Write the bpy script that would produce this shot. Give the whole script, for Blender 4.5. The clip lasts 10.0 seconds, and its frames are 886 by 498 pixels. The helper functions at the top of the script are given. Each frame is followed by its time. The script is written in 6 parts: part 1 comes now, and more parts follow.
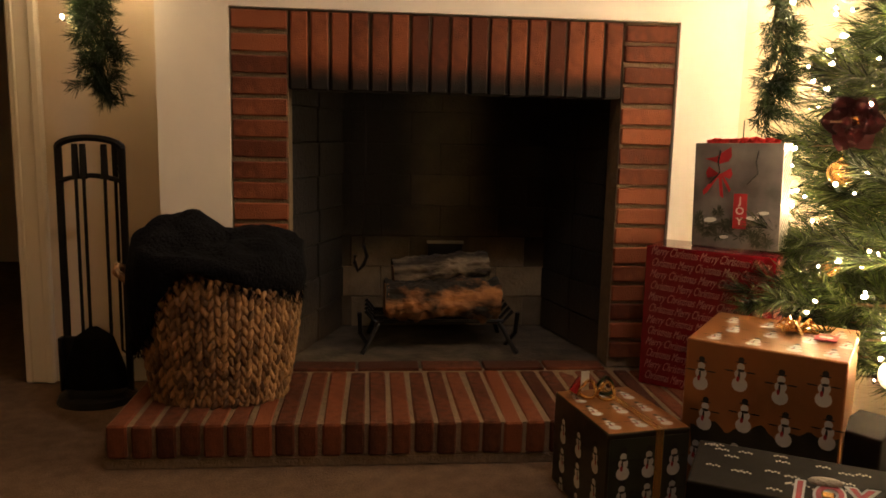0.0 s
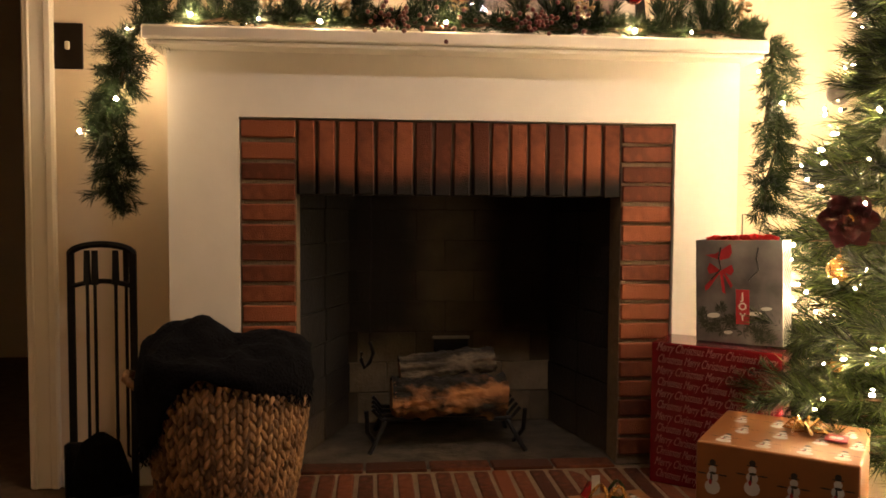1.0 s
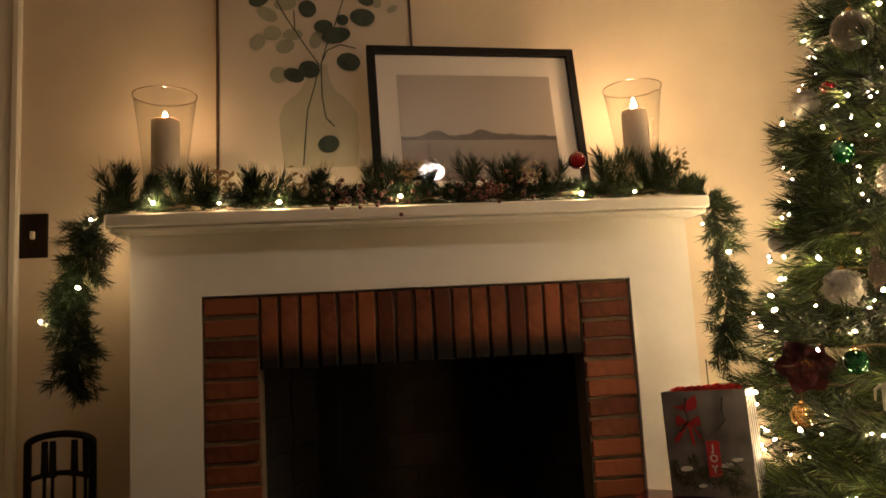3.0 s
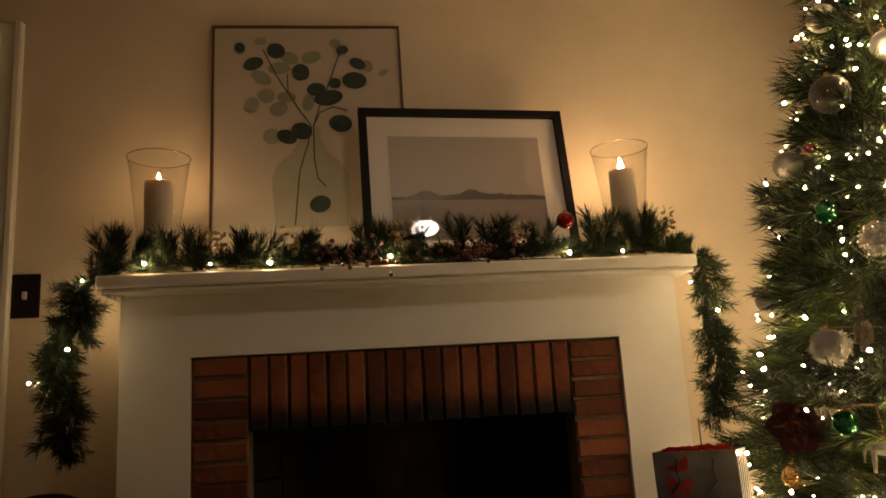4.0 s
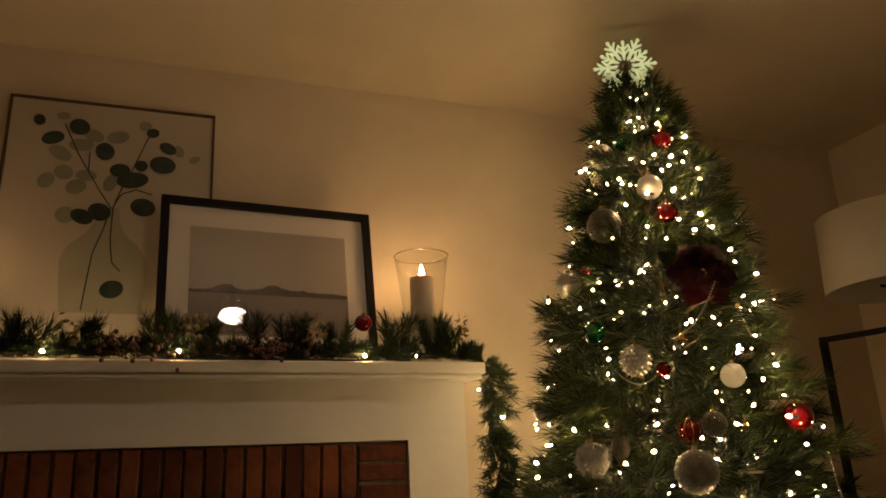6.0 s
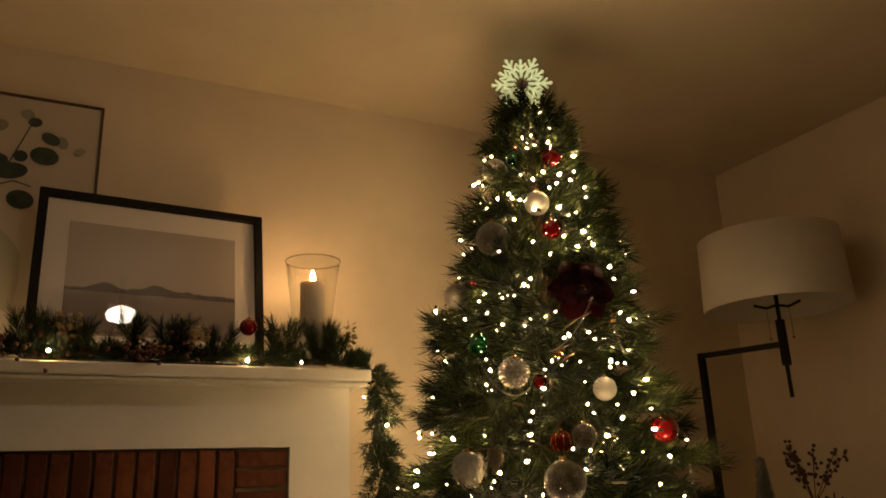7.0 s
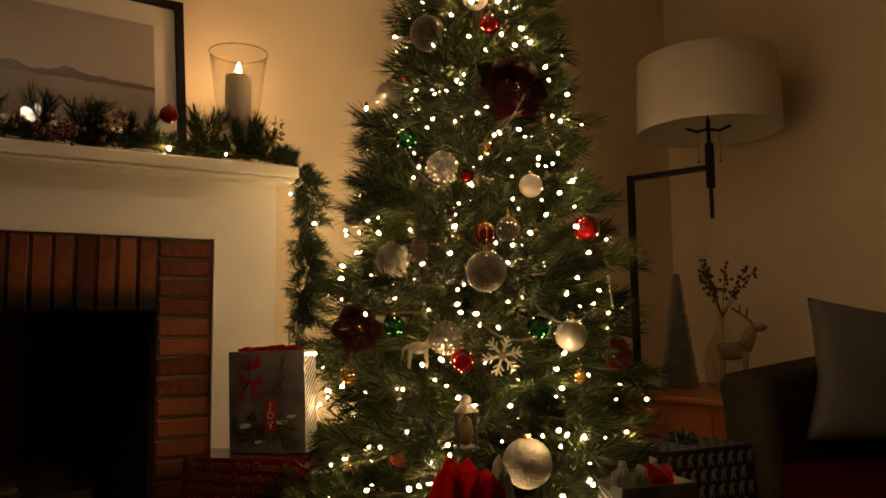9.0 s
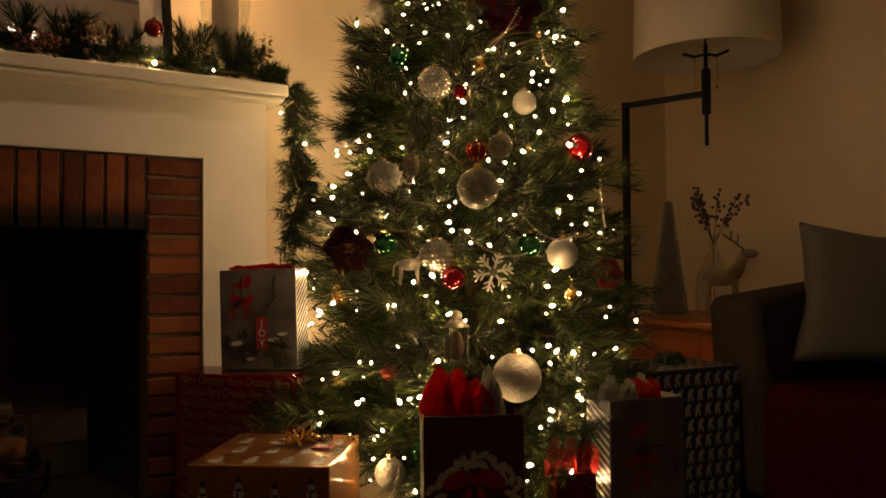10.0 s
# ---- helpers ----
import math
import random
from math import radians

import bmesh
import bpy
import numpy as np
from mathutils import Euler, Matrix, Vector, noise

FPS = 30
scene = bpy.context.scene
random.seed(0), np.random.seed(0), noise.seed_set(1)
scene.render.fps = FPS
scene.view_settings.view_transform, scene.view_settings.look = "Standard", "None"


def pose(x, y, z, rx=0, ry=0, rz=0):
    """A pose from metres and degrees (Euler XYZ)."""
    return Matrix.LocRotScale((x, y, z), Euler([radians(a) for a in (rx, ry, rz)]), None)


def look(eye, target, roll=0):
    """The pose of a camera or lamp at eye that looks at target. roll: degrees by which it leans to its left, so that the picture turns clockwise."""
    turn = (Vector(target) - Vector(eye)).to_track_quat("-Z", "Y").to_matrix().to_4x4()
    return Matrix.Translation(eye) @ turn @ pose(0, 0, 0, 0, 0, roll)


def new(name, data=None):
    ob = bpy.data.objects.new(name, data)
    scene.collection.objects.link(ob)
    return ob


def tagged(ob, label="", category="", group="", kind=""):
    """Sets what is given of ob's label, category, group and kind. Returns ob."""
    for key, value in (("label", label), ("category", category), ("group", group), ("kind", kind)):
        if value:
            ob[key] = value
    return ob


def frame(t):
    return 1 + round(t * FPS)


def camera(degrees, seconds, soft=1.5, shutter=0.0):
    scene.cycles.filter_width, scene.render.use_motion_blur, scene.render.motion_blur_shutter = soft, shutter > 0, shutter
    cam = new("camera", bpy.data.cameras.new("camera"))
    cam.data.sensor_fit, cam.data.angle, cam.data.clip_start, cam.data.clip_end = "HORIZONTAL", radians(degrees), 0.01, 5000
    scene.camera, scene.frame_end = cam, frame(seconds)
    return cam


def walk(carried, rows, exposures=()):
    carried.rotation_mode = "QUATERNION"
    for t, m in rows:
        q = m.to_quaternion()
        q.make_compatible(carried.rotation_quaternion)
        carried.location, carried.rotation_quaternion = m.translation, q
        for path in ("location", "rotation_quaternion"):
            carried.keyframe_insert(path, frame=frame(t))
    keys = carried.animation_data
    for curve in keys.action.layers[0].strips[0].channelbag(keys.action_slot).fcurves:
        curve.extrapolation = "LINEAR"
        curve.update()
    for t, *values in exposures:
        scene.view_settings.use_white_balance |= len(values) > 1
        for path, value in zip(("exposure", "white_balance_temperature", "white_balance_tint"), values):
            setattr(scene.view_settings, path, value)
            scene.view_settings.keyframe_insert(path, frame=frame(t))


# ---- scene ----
cam = camera(60.0, 10.0, soft=1.7)
PATH = [
    (0, (-0.248, -2.203, 0.773), (-0.058, -0.235, 0.474), 1.3),
    (0.5, (-0.253, -2.215, 0.793), (-0.073, -0.233, 0.595), 0.8),
    (1, (-0.258, -2.224, 0.837), (-0.077, -0.234, 0.74), 0.3),
    (1.5, (-0.238, -2.233, 0.857), (-0.053, -0.242, 0.898), -1.1),
    (2, (-0.217, -2.24, 0.856), (-0.019, -0.254, 0.975), -2.3),
    (2.5, (-0.214, -2.244, 0.875), (0.026, -0.267, 1.053), -2.8),
    (3, (-0.214, -2.257, 0.912), (0.031, -0.29, 1.174), -3.2),
    (4.5, (-0.175, -2.289, 0.936), (0.094, -0.358, 1.381), -3.5),
    (5, (-0.168, -2.299, 0.926), (0.25, -0.409, 1.425), -3.2),
    (6.5, (-0.064, -2.388, 0.997), (0.701, -0.638, 1.59), -2.6),
    (7, (-0.033, -2.404, 0.98), (0.838, -0.7, 1.561), -2.2),
    (7.5, (-0.02, -2.403, 0.948), (0.942, -0.734, 1.489), -0.9),
    (8, (-0.007, -2.398, 0.917), (0.985, -0.715, 1.347), -0.4),
    (8.5, (0.005, -2.378, 0.873), (1.027, -0.687, 1.193), -0.6),
    (9, (0.027, -2.365, 0.834), (1.057, -0.661, 1.029), -0.7),
    (9.5, (0.032, -2.358, 0.799), (1.078, -0.657, 0.917), -0.4),
    (10, (0.039, -2.352, 0.769), (1.088, -0.649, 0.814), -0.4),
]
EXPOSURE = [(0, -0.05, 6050, 16), (0.5, 0.0, 5950, 16), (1, 0.0, 5850, 16), (2, -0.55, 5850, 15), (3, -1.35, 5900, 12), (4.5, -2.15, 6300, 10), (6.5, -2.4, 6700, 11), (7.5, -2.3, 6900, 11), (8.5, -2.3, 7100, 13), (10, -2.25, 7200, 16)]
walk(cam, [(t, look(eye, target, roll)) for t, eye, target, roll in PATH], EXPOSURE)

# ---- light ----
PENDANT_POWER = 195.0
FLAME_POWER = 1900.0
BULB_POWER = 2300.0
TREE_POWER = 1700.0
TOPPER_POWER = 3.2
world = bpy.data.worlds.new("night")
scene.world = world
world.use_nodes = True
world.node_tree.nodes["Background"].inputs[0].default_value = (0.9, 0.75, 0.55, 1)
world.node_tree.nodes["Background"].inputs[1].default_value = 0.004

FLOOR = -0.035     # the carpet
HEARTH = 0.075     # top of the brick hearth
WALL = 0.25        # face of the back wall
EAST = 2.92
CEIL = 2.44
SHELF = 1.335

# ---- materials ----
MATS = {}


def mat(name, color, rough=0.6, metal=0.0, var=0.15, scale=30.0, bump=0.0, bscale=None, color2=None, detail=4.0, spread=0.0, island=0.0, spec=0.5, sheen=0.0, coat=0.0, stretch=None, ends=(0.3, 0.7)):
    """A surface with noise in colour at two scales, relief and, with spread, a change from piece to piece."""
    if name in MATS:
        return MATS[name]
    m = bpy.data.materials.new(name)
    m.use_nodes = True
    nt = m.node_tree
    b = nt.nodes["Principled BSDF"]
    b.inputs["Roughness"].default_value, b.inputs["Metallic"].default_value = rough, metal
    b.inputs["Sheen Weight"].default_value, b.inputs["Coat Weight"].default_value = sheen, coat
    tc = nt.nodes.new("ShaderNodeTexCoord")
    src = tc.outputs["Object"]
    if stretch:
        mp = nt.nodes.new("ShaderNodeMapping")
        mp.inputs["Scale"].default_value = stretch
        nt.links.new(src, mp.inputs[0])
        src = mp.outputs[0]
    n1 = nt.nodes.new("ShaderNodeTexNoise")
    n1.inputs["Scale"].default_value, n1.inputs["Detail"].default_value = scale, detail
    n2 = nt.nodes.new("ShaderNodeTexNoise")
    n2.inputs["Scale"].default_value, n2.inputs["Detail"].default_value = scale * 0.12, 3.0
    for n in (n1, n2):
        nt.links.new(src, n.inputs["Vector"])
    add = nt.nodes.new("ShaderNodeMix")
    add.inputs[0].default_value = 0.5
    nt.links.new(n1.outputs[0], add.inputs[2])
    nt.links.new(n2.outputs[0], add.inputs[3])
    fac = add.outputs[0]
    b.inputs["Specular IOR Level"].default_value = spec
    if spread or island:
        oi = nt.nodes.new("ShaderNodeNewGeometry" if island else "ShaderNodeObjectInfo")
        mm = nt.nodes.new("ShaderNodeMath")
        mm.operation, mm.inputs[1].default_value = "MULTIPLY_ADD", spread + island
        nt.links.new(oi.outputs["Random Per Island" if island else "Random"], mm.inputs[0])
        nt.links.new(fac, mm.inputs[2])
        sb = nt.nodes.new("ShaderNodeMath")
        sb.operation, sb.inputs[1].default_value = "SUBTRACT", (spread + island) / 2
        nt.links.new(mm.outputs[0], sb.inputs[0])
        fac = sb.outputs[0]
    ramp = nt.nodes.new("ShaderNodeValToRGB")
    c = Vector(color)
    lo = c * (1 - var)
    hi = Vector(color2) if color2 else c * (1 + var)
    ramp.color_ramp.elements[0].position, ramp.color_ramp.elements[1].position = ends
    ramp.color_ramp.elements[0].color, ramp.color_ramp.elements[1].color = (*lo, 1), (*hi, 1)
    nt.links.new(fac, ramp.inputs[0])
    nt.links.new(ramp.outputs[0], b.inputs["Base Color"])
    if bump:
        n3 = nt.nodes.new("ShaderNodeTexNoise")
        n3.inputs["Scale"].default_value, n3.inputs["Detail"].default_value = bscale or scale * 2, 5.0
        nt.links.new(src, n3.inputs["Vector"])
        bp = nt.nodes.new("ShaderNodeBump")
        bp.inputs["Strength"].default_value, bp.inputs["Distance"].default_value = bump, 0.01
        nt.links.new(n3.outputs[0], bp.inputs["Height"])
        nt.links.new(bp.outputs[0], b.inputs["Normal"])
    MATS[name] = m
    return m


def glow(name, color, power):
    m = bpy.data.materials.new(name)
    m.use_nodes = True
    nt = m.node_tree
    nt.nodes.clear()
    e, o = nt.nodes.new("ShaderNodeEmission"), nt.nodes.new("ShaderNodeOutputMaterial")
    e.inputs[0].default_value, e.inputs[1].default_value = color, power
    nt.links.new(e.outputs[0], o.inputs[0])
    return m


def clear(name, tint=(1, 1, 1), rough=0.0):
    """Thin glass: clear, with a mirror gloss that grows at the edges."""
    m = bpy.data.materials.new(name)
    m.use_nodes = True
    nt = m.node_tree
    nt.nodes.clear()
    t, g, x = nt.nodes.new("ShaderNodeBsdfTransparent"), nt.nodes.new("ShaderNodeBsdfGlossy"), nt.nodes.new("ShaderNodeMixShader")
    f, o, k = nt.nodes.new("ShaderNodeLayerWeight"), nt.nodes.new("ShaderNodeOutputMaterial"), nt.nodes.new("ShaderNodeMath")
    s = nt.nodes.new("ShaderNodeMath")
    k.operation, k.inputs[1].default_value = "POWER", 5.0
    s.operation, s.inputs[1].default_value, s.inputs[2].default_value = "MULTIPLY_ADD", 0.55, 0.045
    t.inputs[0].default_value = (*tint, 1)
    g.inputs["Roughness"].default_value = rough
    f.inputs[0].default_value = 0.5
    nt.links.new(f.outputs["Facing"], k.inputs[0])
    nt.links.new(k.outputs[0], s.inputs[0])
    nt.links.new(s.outputs[0], x.inputs[0])
    nt.links.new(t.outputs[0], x.inputs[1])
    nt.links.new(g.outputs[0], x.inputs[2])
    nt.links.new(x.outputs[0], o.inputs[0])
    return m


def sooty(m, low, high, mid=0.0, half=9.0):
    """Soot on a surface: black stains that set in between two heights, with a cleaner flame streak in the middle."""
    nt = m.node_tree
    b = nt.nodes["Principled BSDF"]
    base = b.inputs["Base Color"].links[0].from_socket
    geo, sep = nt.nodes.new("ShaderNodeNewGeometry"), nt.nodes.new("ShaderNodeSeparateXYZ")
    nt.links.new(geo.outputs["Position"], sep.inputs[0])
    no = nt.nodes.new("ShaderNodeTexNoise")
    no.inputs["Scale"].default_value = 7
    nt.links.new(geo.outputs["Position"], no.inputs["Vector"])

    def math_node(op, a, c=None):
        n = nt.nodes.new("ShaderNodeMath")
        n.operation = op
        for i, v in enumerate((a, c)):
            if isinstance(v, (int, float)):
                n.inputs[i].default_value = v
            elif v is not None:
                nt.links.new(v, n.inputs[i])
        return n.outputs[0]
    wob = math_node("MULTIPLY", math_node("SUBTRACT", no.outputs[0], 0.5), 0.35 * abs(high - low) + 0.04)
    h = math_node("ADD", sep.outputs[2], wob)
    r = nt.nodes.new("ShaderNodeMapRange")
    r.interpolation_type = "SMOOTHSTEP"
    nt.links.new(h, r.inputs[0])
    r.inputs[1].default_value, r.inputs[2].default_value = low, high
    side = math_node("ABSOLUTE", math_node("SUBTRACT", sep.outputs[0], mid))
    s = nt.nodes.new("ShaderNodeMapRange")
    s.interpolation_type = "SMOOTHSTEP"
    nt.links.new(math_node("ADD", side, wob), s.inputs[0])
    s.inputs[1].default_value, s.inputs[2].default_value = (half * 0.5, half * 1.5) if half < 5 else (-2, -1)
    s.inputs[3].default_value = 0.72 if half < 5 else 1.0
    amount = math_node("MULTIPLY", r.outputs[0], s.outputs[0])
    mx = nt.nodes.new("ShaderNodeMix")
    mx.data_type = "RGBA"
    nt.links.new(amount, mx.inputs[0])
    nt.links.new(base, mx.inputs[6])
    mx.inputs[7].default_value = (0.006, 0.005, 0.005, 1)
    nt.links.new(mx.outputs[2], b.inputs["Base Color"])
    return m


M_WALL = mat("cream_plaster", (0.66, 0.55, 0.405), 0.75, var=0.07, scale=7, bump=0.10, bscale=14)
M_CEIL = mat("ceiling_paint", (0.62, 0.52, 0.38), 0.9, var=0.07, scale=5, bump=0.12, bscale=12)
M_BREAST = mat("white_stucco", (0.70, 0.665, 0.60), 0.7, var=0.05, scale=14, bump=0.07, bscale=25)
M_TRIM = mat("white_gloss_paint", (0.74, 0.69, 0.59), 0.35, var=0.03, scale=12, bump=0.06)
M_CARPET = mat("beige_carpet", (0.15, 0.10, 0.065), 0.95, var=0.35, scale=200, bump=1.0, bscale=300, spec=0.1)
BRICK = dict(rough=0.85, var=0.35, scale=45, bump=0.35, bscale=240, color2=(0.215, 0.066, 0.027), spread=0.6, spec=0.25)
M_BRICK = mat("red_brick", (0.13, 0.035, 0.016), **BRICK)
M_HEARTH = mat("worn_hearth_brick", (0.070, 0.020, 0.008), **{**BRICK, "color2": (0.150, 0.044, 0.016)})
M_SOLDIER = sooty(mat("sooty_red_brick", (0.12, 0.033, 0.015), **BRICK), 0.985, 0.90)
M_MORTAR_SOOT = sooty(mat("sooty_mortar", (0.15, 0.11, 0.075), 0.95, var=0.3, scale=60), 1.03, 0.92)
M_MORTAR = mat("mortar", (0.155, 0.112, 0.068), 0.95, var=0.3, scale=60, bump=0.6, bscale=150)
M_FIREBRICK = sooty(mat("fire_brick", (0.16, 0.125, 0.075), 0.9, var=0.35, scale=18, bump=0.5, bscale=90, spread=0.3), 0.25, 0.44, 0.03, 0.13)
# Side bricks: soot, plus shade painted in as a darker base than the back.
M_FIRESIDE_DIM = sooty(mat("fire_brick_side_dimmed", (0.05, 0.037, 0.023), 0.9, var=0.3, scale=18, bump=0.5, bscale=90, spread=0.3), 0.04, 0.30)
M_ASH = mat("ashy_cement", (0.042, 0.035, 0.024), 0.95, var=0.5, scale=14, bump=0.5, bscale=70, color2=(0.10, 0.082, 0.056), ends=(0.36, 0.64))
M_SOOT = mat("soot", (0.010, 0.008, 0.007), 0.95, var=0.4, scale=12)
M_IRON = mat("black_iron", (0.008, 0.008, 0.009), 0.5, 0.6, var=0.3, scale=60, bump=0.2)
M_BLACK = mat("black_paint", (0.010, 0.009, 0.009), 0.35, var=0.2, scale=40)
M_BARK = mat("bark", (0.05, 0.038, 0.027), 0.9, var=0.6, scale=30, bump=1.0, bscale=70, stretch=(0.25, 1, 1), color2=(0.15, 0.12, 0.085), ends=(0.46, 0.64))
M_TORN = mat("torn_log", (0.018, 0.014, 0.011), 0.85, var=0.5, scale=13, bump=1.0, bscale=55, stretch=(0.45, 1, 1), color2=(0.34, 0.15, 0.05), detail=8, ends=(0.49, 0.60))
M_SPLIT = mat("split_wood", (0.24, 0.115, 0.045), 0.8, var=0.45, scale=30, bump=0.9, bscale=60, stretch=(0.12, 1, 1), color2=(0.36, 0.19, 0.08))
M_WICKER = mat("hyacinth_weave", (0.14, 0.068, 0.026), 0.6, var=0.55, scale=70, bump=0.7, bscale=160, color2=(0.32, 0.175, 0.07), island=0.4, stretch=(1, 1, 0.3))
M_BLANKET = mat("navy_fleece", (0.0035, 0.0038, 0.0055), 0.95, var=0.6, scale=60, bump=0.8, bscale=130, spec=0.08)
M_NEEDLE = mat("pine_needles", (0.004, 0.009, 0.0035), 0.5, var=0.4, scale=22, color2=(0.082, 0.112, 0.026), ends=(0.40, 0.84), spec=0.15, island=0.5)
M_NEEDLE2 = mat("garland_needles", (0.008, 0.018, 0.008), 0.5, var=0.5, scale=14, color2=(0.040, 0.062, 0.024), ends=(0.36, 0.74), spec=0.15, island=0.4)
M_TWIG = mat("twig", (0.07, 0.04, 0.02), 0.8, var=0.4, scale=50)
M_WIRE = mat("green_wire", (0.012, 0.03, 0.012), 0.5, var=0.2)
M_BULB = glow("bulb_light", (1.0, 0.67, 0.31, 1), BULB_POWER)
M_TREEBULB = glow("tree_bulb_light", (1.0, 0.67, 0.31, 1), TREE_POWER)
M_FLAME = glow("flame_light", (1.0, 0.58, 0.25, 1), FLAME_POWER)
M_PENDANT = glow("pendant_light", (1.0, 0.82, 0.65, 1), PENDANT_POWER)
M_WAX = mat("candle_wax", (0.42, 0.35, 0.29), 0.55, var=0.08, scale=25)
for key, value in (("Subsurface Weight", 0.35), ("Subsurface Scale", 0.02), ("Subsurface Radius", (1.0, 0.8, 0.6))):
    M_WAX.node_tree.nodes["Principled BSDF"].inputs[key].default_value = value
M_GLASS = clear("clear_glass", (0.97, 0.97, 0.96))
M_RIM = clear("rim_glass", (0.74, 0.71, 0.66))
M_PANE = clear("picture_glass", (0.99, 0.99, 0.99))
M_RED = mat("red_glass", (0.25, 0.005, 0.008), 0.08, 0.55, var=0.15, coat=1.0)
M_REDGLIT = mat("red_glitter", (0.28, 0.006, 0.012), 0.35, 0.5, var=0.6, scale=400, bump=1.0, bscale=500)
M_GREEN = mat("green_glass", (0.004, 0.10, 0.030), 0.08, 0.6, var=0.15, coat=1.0)
M_PEARL = mat("pearl_white", (0.26, 0.24, 0.21), 0.25, var=0.08, scale=30, coat=0.6)
M_FROST = mat("frosted_glass", (0.13, 0.115, 0.095), 0.3, 0.3, var=0.3, scale=60, bump=0.4, coat=0.5)
M_ACRYLIC = mat("clear_acrylic", (0.55, 0.53, 0.48), 0.15, var=0.15, scale=80, coat=0.8)
M_SILVER = mat("silver_glitter", (0.11, 0.10, 0.08), 0.28, 0.85, var=0.5, scale=350, bump=1.0, bscale=450)
M_TINSEL = mat("silver_tinsel", (0.50, 0.50, 0.50), 0.25, 0.6, var=0.4, scale=300)
M_BEAD = mat("silver_beads", (0.40, 0.37, 0.32), 0.22, 0.6, var=0.2, scale=80)
M_GOLD = mat("gold_foil", (0.55, 0.34, 0.11), 0.25, 0.8, var=0.25, scale=50)
M_PETAL = mat("velvet_petal", (0.034, 0.0015, 0.003), 0.5, var=0.5, scale=40, spec=0.25)
M_BERRY = mat("berry_red", (0.075, 0.014, 0.012), 0.35, var=0.4, scale=60)
M_TOPPER = mat("champagne_glitter", (0.70, 0.66, 0.42), 0.35, 0.3, var=0.4, scale=300, bump=0.8)
M_TOPPER.node_tree.nodes["Principled BSDF"].inputs["Emission Color"].default_value = (0.80, 0.86, 0.42, 1)
M_TOPPER.node_tree.nodes["Principled BSDF"].inputs["Emission Strength"].default_value = TOPPER_POWER
M_SNOW = mat("snow_ball", (0.26, 0.235, 0.195), 0.7, var=0.2, scale=60, bump=0.7, bscale=120)


# ---- building helpers ----
def bx(bm, x0, x1, y0, y1, z0, z1, bev=0.0, seg=1):
    g = bmesh.ops.create_cube(bm, size=1, matrix=Matrix.Translation(((x0 + x1) / 2, (y0 + y1) / 2, (z0 + z1) / 2)) @ Matrix.Diagonal((x1 - x0, y1 - y0, z1 - z0, 1)))
    if bev:
        es = list({e for v in g["verts"] for e in v.link_edges})
        bmesh.ops.bevel(bm, geom=es, offset=bev, segments=seg, affect="EDGES", profile=0.5)
    return bm


def rod(bm, a, b, r0, r1=None, seg=10, caps=True):
    a, b = Vector(a), Vector(b)
    d = b - a
    m = Matrix.Translation((a + b) / 2) @ d.to_track_quat("Z", "Y").to_matrix().to_4x4()
    bmesh.ops.create_cone(bm, cap_ends=caps, segments=seg, radius1=r0, radius2=r0 if r1 is None else r1, depth=d.length, matrix=m)
    return bm


def ball(bm, c, r, u=20, v=12, squash=(1, 1, 1)):
    bmesh.ops.create_uvsphere(bm, u_segments=u, v_segments=v, radius=r, matrix=Matrix.Translation(c) @ Matrix.Diagonal((*squash, 1)))
    return bm


def tube(bm, pts, r, seg=8, r_end=None):
    """A bent rod through points."""
    pts = [Vector(p) for p in pts]
    rings = []
    for i, p in enumerate(pts):
        d = (pts[min(i + 1, len(pts) - 1)] - pts[max(i - 1, 0)]).normalized()
        q = d.to_track_quat("Z", "Y")
        rr = r if r_end is None else r + (r_end - r) * i / (len(pts) - 1)
        rings.append([bm.verts.new(p + q @ Vector((rr * math.cos(a), rr * math.sin(a), 0))) for a in (2 * math.pi * k / seg for k in range(seg))])
    for a, b in zip(rings, rings[1:]):
        for k in range(seg):
            bm.faces.new((a[k], a[(k + 1) % seg], b[(k + 1) % seg], b[k]))
    bm.faces.new(rings[0][::-1])
    bm.faces.new(rings[-1])
    return bm


def lathe(bm, profile, seg=40, cx=0.0, cy=0.0, sx=1.0, sy=1.0):
    rings = [[bm.verts.new((cx + sx * r * math.cos(2 * math.pi * k / seg), cy + sy * r * math.sin(2 * math.pi * k / seg), z)) for k in range(seg)] for r, z in profile]
    for a, b in zip(rings, rings[1:]):
        for k in range(seg):
            bm.faces.new((a[k], a[(k + 1) % seg], b[(k + 1) % seg], b[k]))
    return bm


def flat(bm, pts):
    """A flat shape in the x-z plane, facing -y."""
    bm.faces.new([bm.verts.new((x, y, z)) for x, y, z in pts])
    return bm


def disc(bm, cx, cz, rx, rz, y=0.0, rot=0.0, n=16):
    c, s = math.cos(rot), math.sin(rot)
    pts = []
    for k in range(n):
        a = 2 * math.pi * k / n
        u, v = rx * math.cos(a), rz * math.sin(a)
        pts.append((cx + c * u - s * v, y, cz + s * u + c * v))
    return flat(bm, pts)


def mesh_of(name, bm, material, smooth=False):
    me = bpy.data.meshes.new(name)
    bmesh.ops.recalc_face_normals(bm, faces=bm.faces) if not smooth == "flat" else None
    bm.to_mesh(me)
    bm.free()
    if smooth is True:
        for p in me.polygons:
            p.use_smooth = True
    me.materials.append(material)
    return me


def part(name, bm, material, parent=None, label="", smooth=False):
    ob = new(name, mesh_of(name, bm, material, smooth))
    ob.parent = parent
    return tagged(ob, label)


